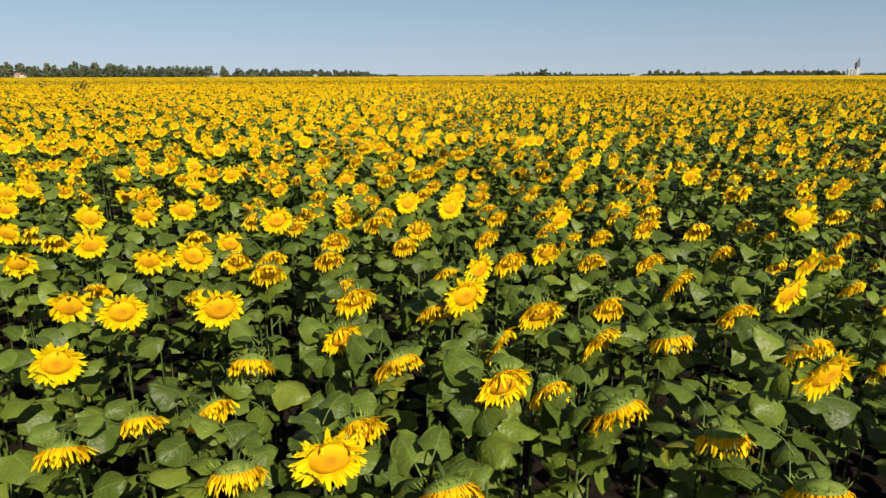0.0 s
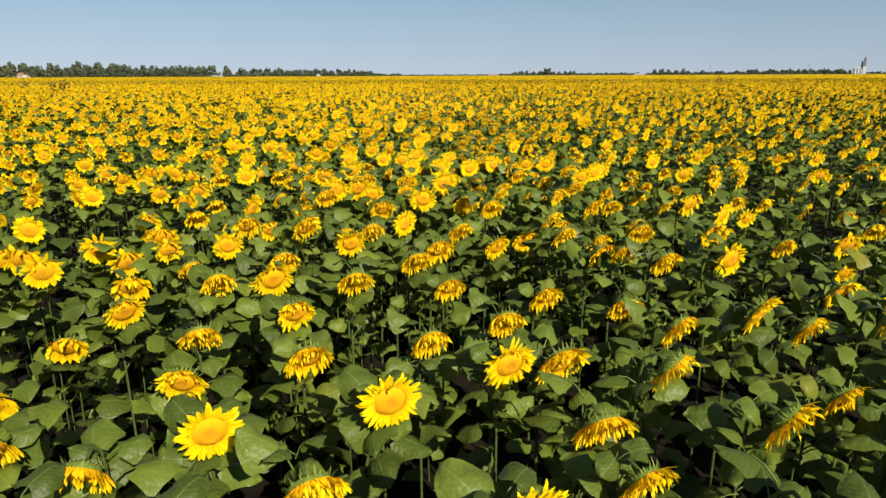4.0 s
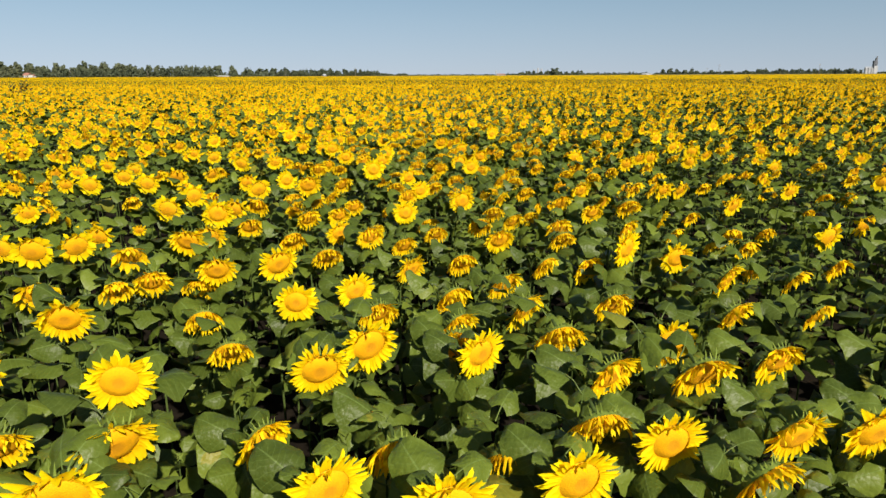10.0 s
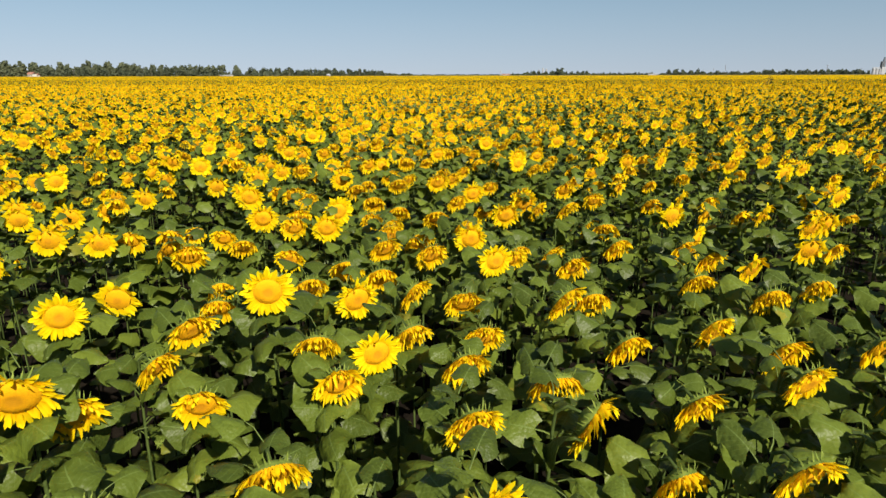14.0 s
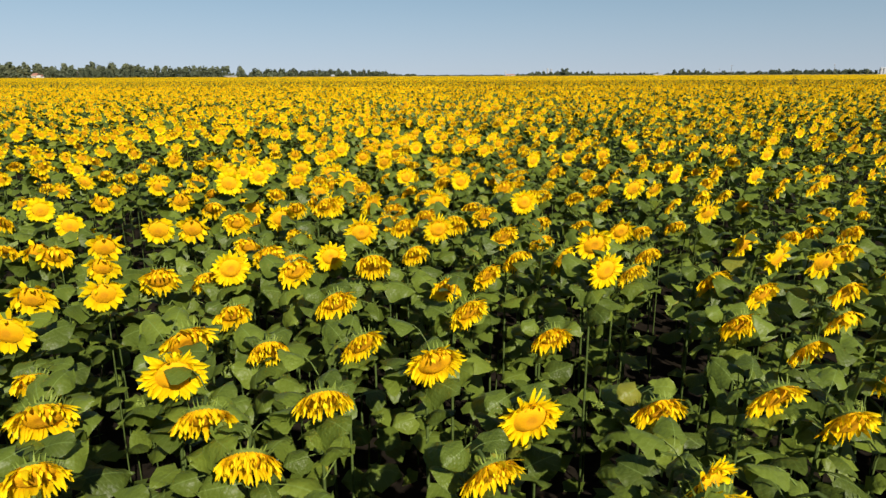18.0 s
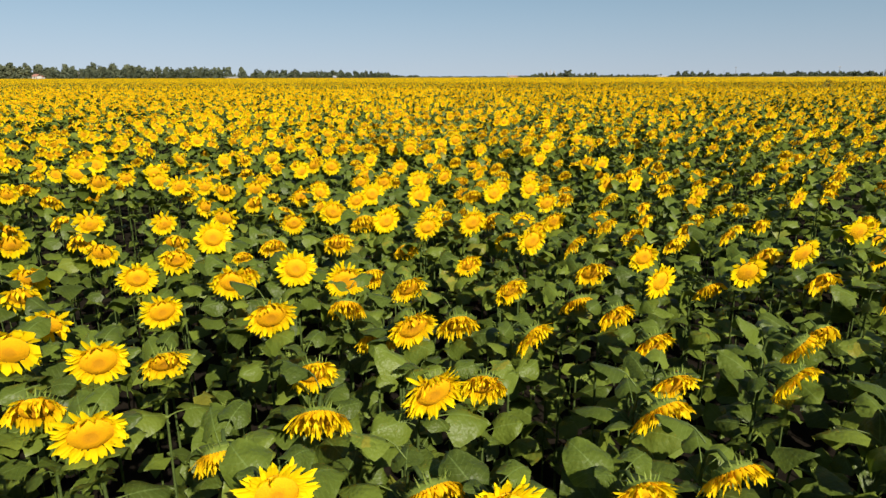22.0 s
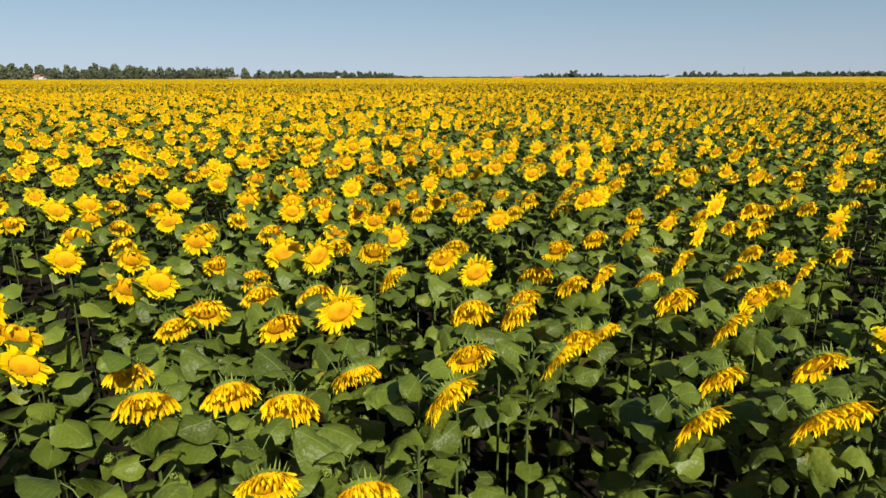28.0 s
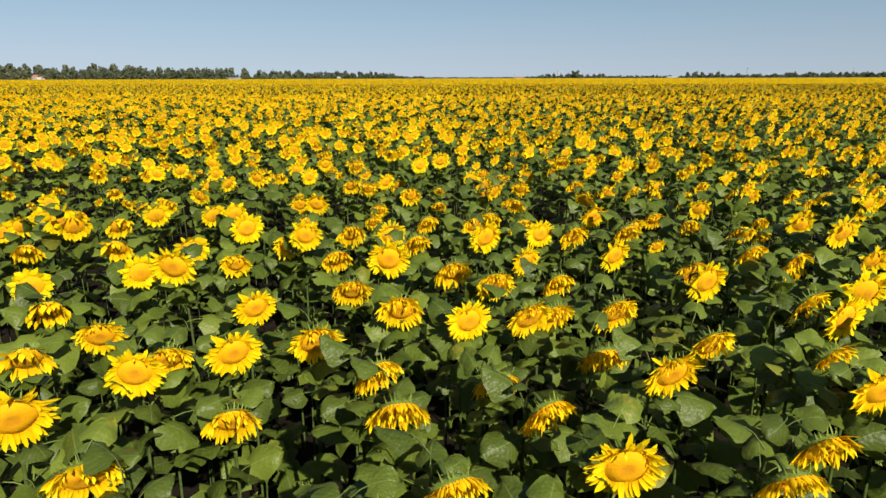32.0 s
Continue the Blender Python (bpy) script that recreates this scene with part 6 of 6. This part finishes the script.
def house(x, y, wide, deep, wall, top, roof_mat, label, windows=2):
    thing = new("farm_house")
    thing.matrix_basis = lay(x, y, r.uniform(-0.2, 0.2))
    bm = bmesh.new()
    box(bm, -wide / 2, wide / 2, -deep / 2, deep / 2, 0, wall, 0.03)
    body = part("wall", bm, WHITE_WALL, thing, "whitewashed wall")
    bm = bmesh.new()
    gable(bm, -wide / 2, wide / 2, -deep / 2, deep / 2, wall, top)
    part("roof", bm, roof_mat, thing, "pitched roof")
    for i in range(windows):
        bm = bmesh.new()
        c = -wide / 2 + wide * (i + 0.5) / windows
        box(bm, c - 0.6, c + 0.6, -deep / 2 - 0.06, -deep / 2 + 0.1, wall * 0.35, wall * 0.8)
        part("window", bm, DARK_PANE, thing)
    return tagged(thing, label, "house")


house(across(34, 860), 860, 8, 7, 4.8, 7.4, RED_ROOF, "small white farmhouse with a red pitched roof beside the trees", 3)
house(across(45, 872), 868, 6, 6, 3.2, 5.4, RED_ROOF, "low white outbuilding with a red roof", 2)
house(across(558, 1150), 1150, 5, 5, 3.0, 4.6, GREY_METAL, "small white house at the edge of the wood", 2)
house(across(375, 960), 955, 30, 8, 2.6, 3.6, GREY_METAL, "long low pale farm shed with a metal roof", 8)
house(across(1122, 1250), 1250, 18, 8, 2.6, 3.8, GREY_METAL, "long white barn on the horizon", 6)
house(across(868, 1320), 1320, 16, 8, 2.8, 4.2, RED_ROOF, "distant low barn with a reddish roof", 5)

# grain elevator
elevator = new("grain_elevator")
EX, EY = across(1509, 1450), 1450
elevator.matrix_basis = lay(EX, EY)
for i in range(4):
    bm = bmesh.new()
    bmesh.ops.create_cone(bm, cap_ends=True, segments=16, radius1=3.3, radius2=3.3, depth=12.6, matrix=Matrix.Translation((-11.5 + 6.7 * i, 0, 6.3)))
    silo = part("silo", bm, PALE_WALL, elevator, "tall white storage silo")
    bm = bmesh.new()
    bmesh.ops.create_cone(bm, cap_ends=True, segments=16, radius1=3.5, radius2=0.5, depth=1.5, matrix=Matrix.Translation((-11.5 + 6.7 * i, 0, 13.35)))
    part("silo_roof", bm, GREY_METAL, silo)
bm = bmesh.new()
box(bm, -14, 10, -1.1, 1.1, 14.2, 15.6, 0.05)
part("gallery", bm, PALE_WALL, elevator, "pale conveyor gallery over the silos")
bm = bmesh.new()
box(bm, 3.0, 11.0, -4.5, -3.4, 0, 17.0, 0.1)
part("wall", bm, PALE_WALL, elevator, "pale working house wall")
bm = bmesh.new()
box(bm, 2.6, 9.8, -3.2, 3.2, 13, 26.5, 0.1)
tower = part("tower", bm, DARK_METAL, elevator, "dark sheet-clad working tower")
for i in range(3):
    bm = bmesh.new()
    box(bm, 4.6, 6.0, -3.28, -3.1, 16.5 + 3.2 * i, 17.9 + 3.2 * i)
    part("window", bm, DARK_PANE, tower)
bm = bmesh.new()
gable(bm, 2.6, 9.8, -3.2, 3.2, 26.5, 28.4, 0.3)
part("tower_roof", bm, DARK_METAL, elevator)
bm = bmesh.new()
box(bm, 6.0, 9.6, -1.8, 1.8, 27, 33, 0.05)
box(bm, 7.4, 9.6, -1, 1, 33, 37, 0.05)
part("headhouse", bm, DARK_METAL, elevator, "narrow dark head house")
tagged(elevator, "white grain elevator with silos and a dark narrow tower", "grain elevator")


def far_silo(mark, y, radius, high, label):
    """A slim pale silo with a conical cap and a ladder cage, far off."""
    thing = new("silo")
    thing.matrix_basis = lay(across(mark, y), y)
    for name, mat, r1, r2, z0, z1 in (("shell", PALE_WALL, radius, radius, 0, high), ("cap", GREY_METAL, radius * 1.05, 0.3, high, high + radius * 0.6)):
        bm = bmesh.new()
        bmesh.ops.create_cone(bm, cap_ends=True, segments=14, radius1=r1, radius2=r2, depth=z1 - z0, matrix=Matrix.Translation((0, 0, (z0 + z1) / 2)))
        part(name, bm, mat, thing)
    bm = bmesh.new()
    box(bm, radius, radius + 0.5, -0.35, 0.35, 0.5, high + 0.6)
    part("ladder_cage", bm, GREY_METAL, thing)
    return tagged(thing, label, "silo", "distant silos")


far_silo(932, 1330, 1.3, 14.5, "slim pale silo above the distant trees")
far_silo(938, 1330, 1.5, 13.0, "slim pale silo above the distant trees")
far_silo(925, 1340, 1.1, 11.5, "slim pale silo above the distant trees")
far_silo(859, 1340, 0.9, 10.0, "narrow pale tower beside a low barn")

# line of poles
pole = new("utility_pole")
bm = bmesh.new()
bmesh.ops.create_cone(bm, cap_ends=True, segments=8, radius1=0.17, radius2=0.11, depth=9.5, matrix=Matrix.Translation((0, 0, 4.75)))
part("post", bm, GREY_WOOD, pole)
bm = bmesh.new()
box(bm, -1.1, 1.1, -0.07, 0.07, 8.7, 8.88, 0.01)
part("crossarm", bm, GREY_WOOD, pole)
for i in (-0.95, -0.35, 0.35, 0.95):
    bm = bmesh.new()
    bmesh.ops.create_cone(bm, cap_ends=True, segments=6, radius1=0.09, radius2=0.05, depth=0.24, matrix=Matrix.Translation((i, 0, 9.0)))
    part("insulator", bm, WHITE_WALL, pole)
tagged(pole, "weathered wooden utility pole with a crossarm", "utility pole", "utility poles")
spots = [(109, 866, 1.0), (247, 862, 1.0), (490, 900, 1.1), (613, 980, 1.4), (1225, 1100, 1.2), (1246, 1260, 2.0), (1419, 1200, 2.0), (1478, 1300, 1.4)]
pole.matrix_basis = lay(across(spots[0][0], spots[0][1]), spots[0][1])
for mark, far_y, size in spots[1:]:
    copy_thing(pole, lay(across(mark, far_y), far_y, r.uniform(-0.3, 0.3), size))


# bushes under and between the trees: bearing from, to, height, distance
def bushes():
    rr = np.random.default_rng(4)
    pts = []
    for a, b, high, far_y in ((-60, 370, 14.5, 895), (370, 440, 6.0, 960), (425, 660, 10.0, 1265), (650, 706, 5.0, 1350), (700, 880, 2.2, 1500), (880, 1010, 5.0, 1320), (1010, 1150, 4.0, 1370), (1150, 1320, 8.0, 1350), (1310, 1494, 11.5, 1430), (1500, 1720, 5.0, 1500)):
        count = int((b - a) * 22)
        mark = rr.uniform(a, b, count)
        rough = 0.62 + 0.22 * np.sin(mark * 0.21) + 0.16 * np.sin(mark * 0.53 + 1.3) + 0.1 * np.sin(mark * 1.7)
        z = 1.0 + rr.uniform(0, 1, count) ** 0.8 * high * rough
        y = far_y + rr.uniform(-8, 8, count)
        x = (mark - 784) / 1160.0 * y
        for i in range(count):
            n = Vector(rr.normal(0, 1, 3))
            n.normalize()
            u = n.cross(Vector((0.3, 0.2, 1))).normalized()
            w = n.cross(u)
            l = rr.uniform(0.6, 1.5)
            pts.append([Vector((x[i], y[i], z[i])) + u * l * p + w * l * q for p, q in ((-1, -0.5), (0.1, -0.9), (1, 0.1), (0.4, 0.9), (-0.7, 0.6))])
    me = bpy.data.meshes.new("bushes")
    me.from_pydata([tuple(v) for five in pts for v in five], [], [tuple(range(5 * i, 5 * i + 5)) for i in range(len(pts))])
    me.materials.append(CROWN_FAR)
    tagged(new("bushes", me), "dense dark green bushes under the far tree lines", "bushes", kind="stuff")


bushes()


# tall weeds that overtop the crop
WEED = stem_material("weed_green", (0.05, 0.06, 0.02), (0.12, 0.10, 0.03))


def tall_weed(x, y, high, seed):
    rr = random.Random(seed)
    thing = new("tall_weed")
    thing.matrix_basis = lay(x, y, rr.uniform(0, 6))
    sh = tube([(0, 0, 0), (0.03, 0.02, high * 0.5), (rr.uniform(-0.06, 0.06), 0, high)], [0.02, 0.015, 0.006], 5)
    child("stem", mesh_of("stem", sh, WEED), thing, Matrix())
    for i in range(22):
        s = i / 21
        m = Matrix.Translation((0, 0, high * (0.5 + 0.5 * s))) @ Matrix.Rotation(i * 2.4, 4, "Z") @ Matrix.Rotation(rr.uniform(-0.2, 0.7), 4, "X") @ Matrix.Scale(rr.uniform(1.3, 2.0) * (1.15 - 0.6 * s), 4)
        child("leaf", WEED_LEAF[i % 3], thing, m)
    return tagged(thing, "tall dark leafy weed standing above the sunflower crop", "weed", "tall weeds")


WEED_LEAF = [mesh_of("leaf", moved(leaf_shape(40 + i, 4, 3), Matrix.Diagonal((0.5, 1.2, 1, 1))), WEED) for i in range(3)]
for i, (x, y, high) in enumerate(((-33.0, 60.0, 2.5), (-42.8, 70.0, 2.45), (-33.4, 59.2, 2.2), (38.0, 96.0, 2.5))):
    tall_weed(x, y, high, i)
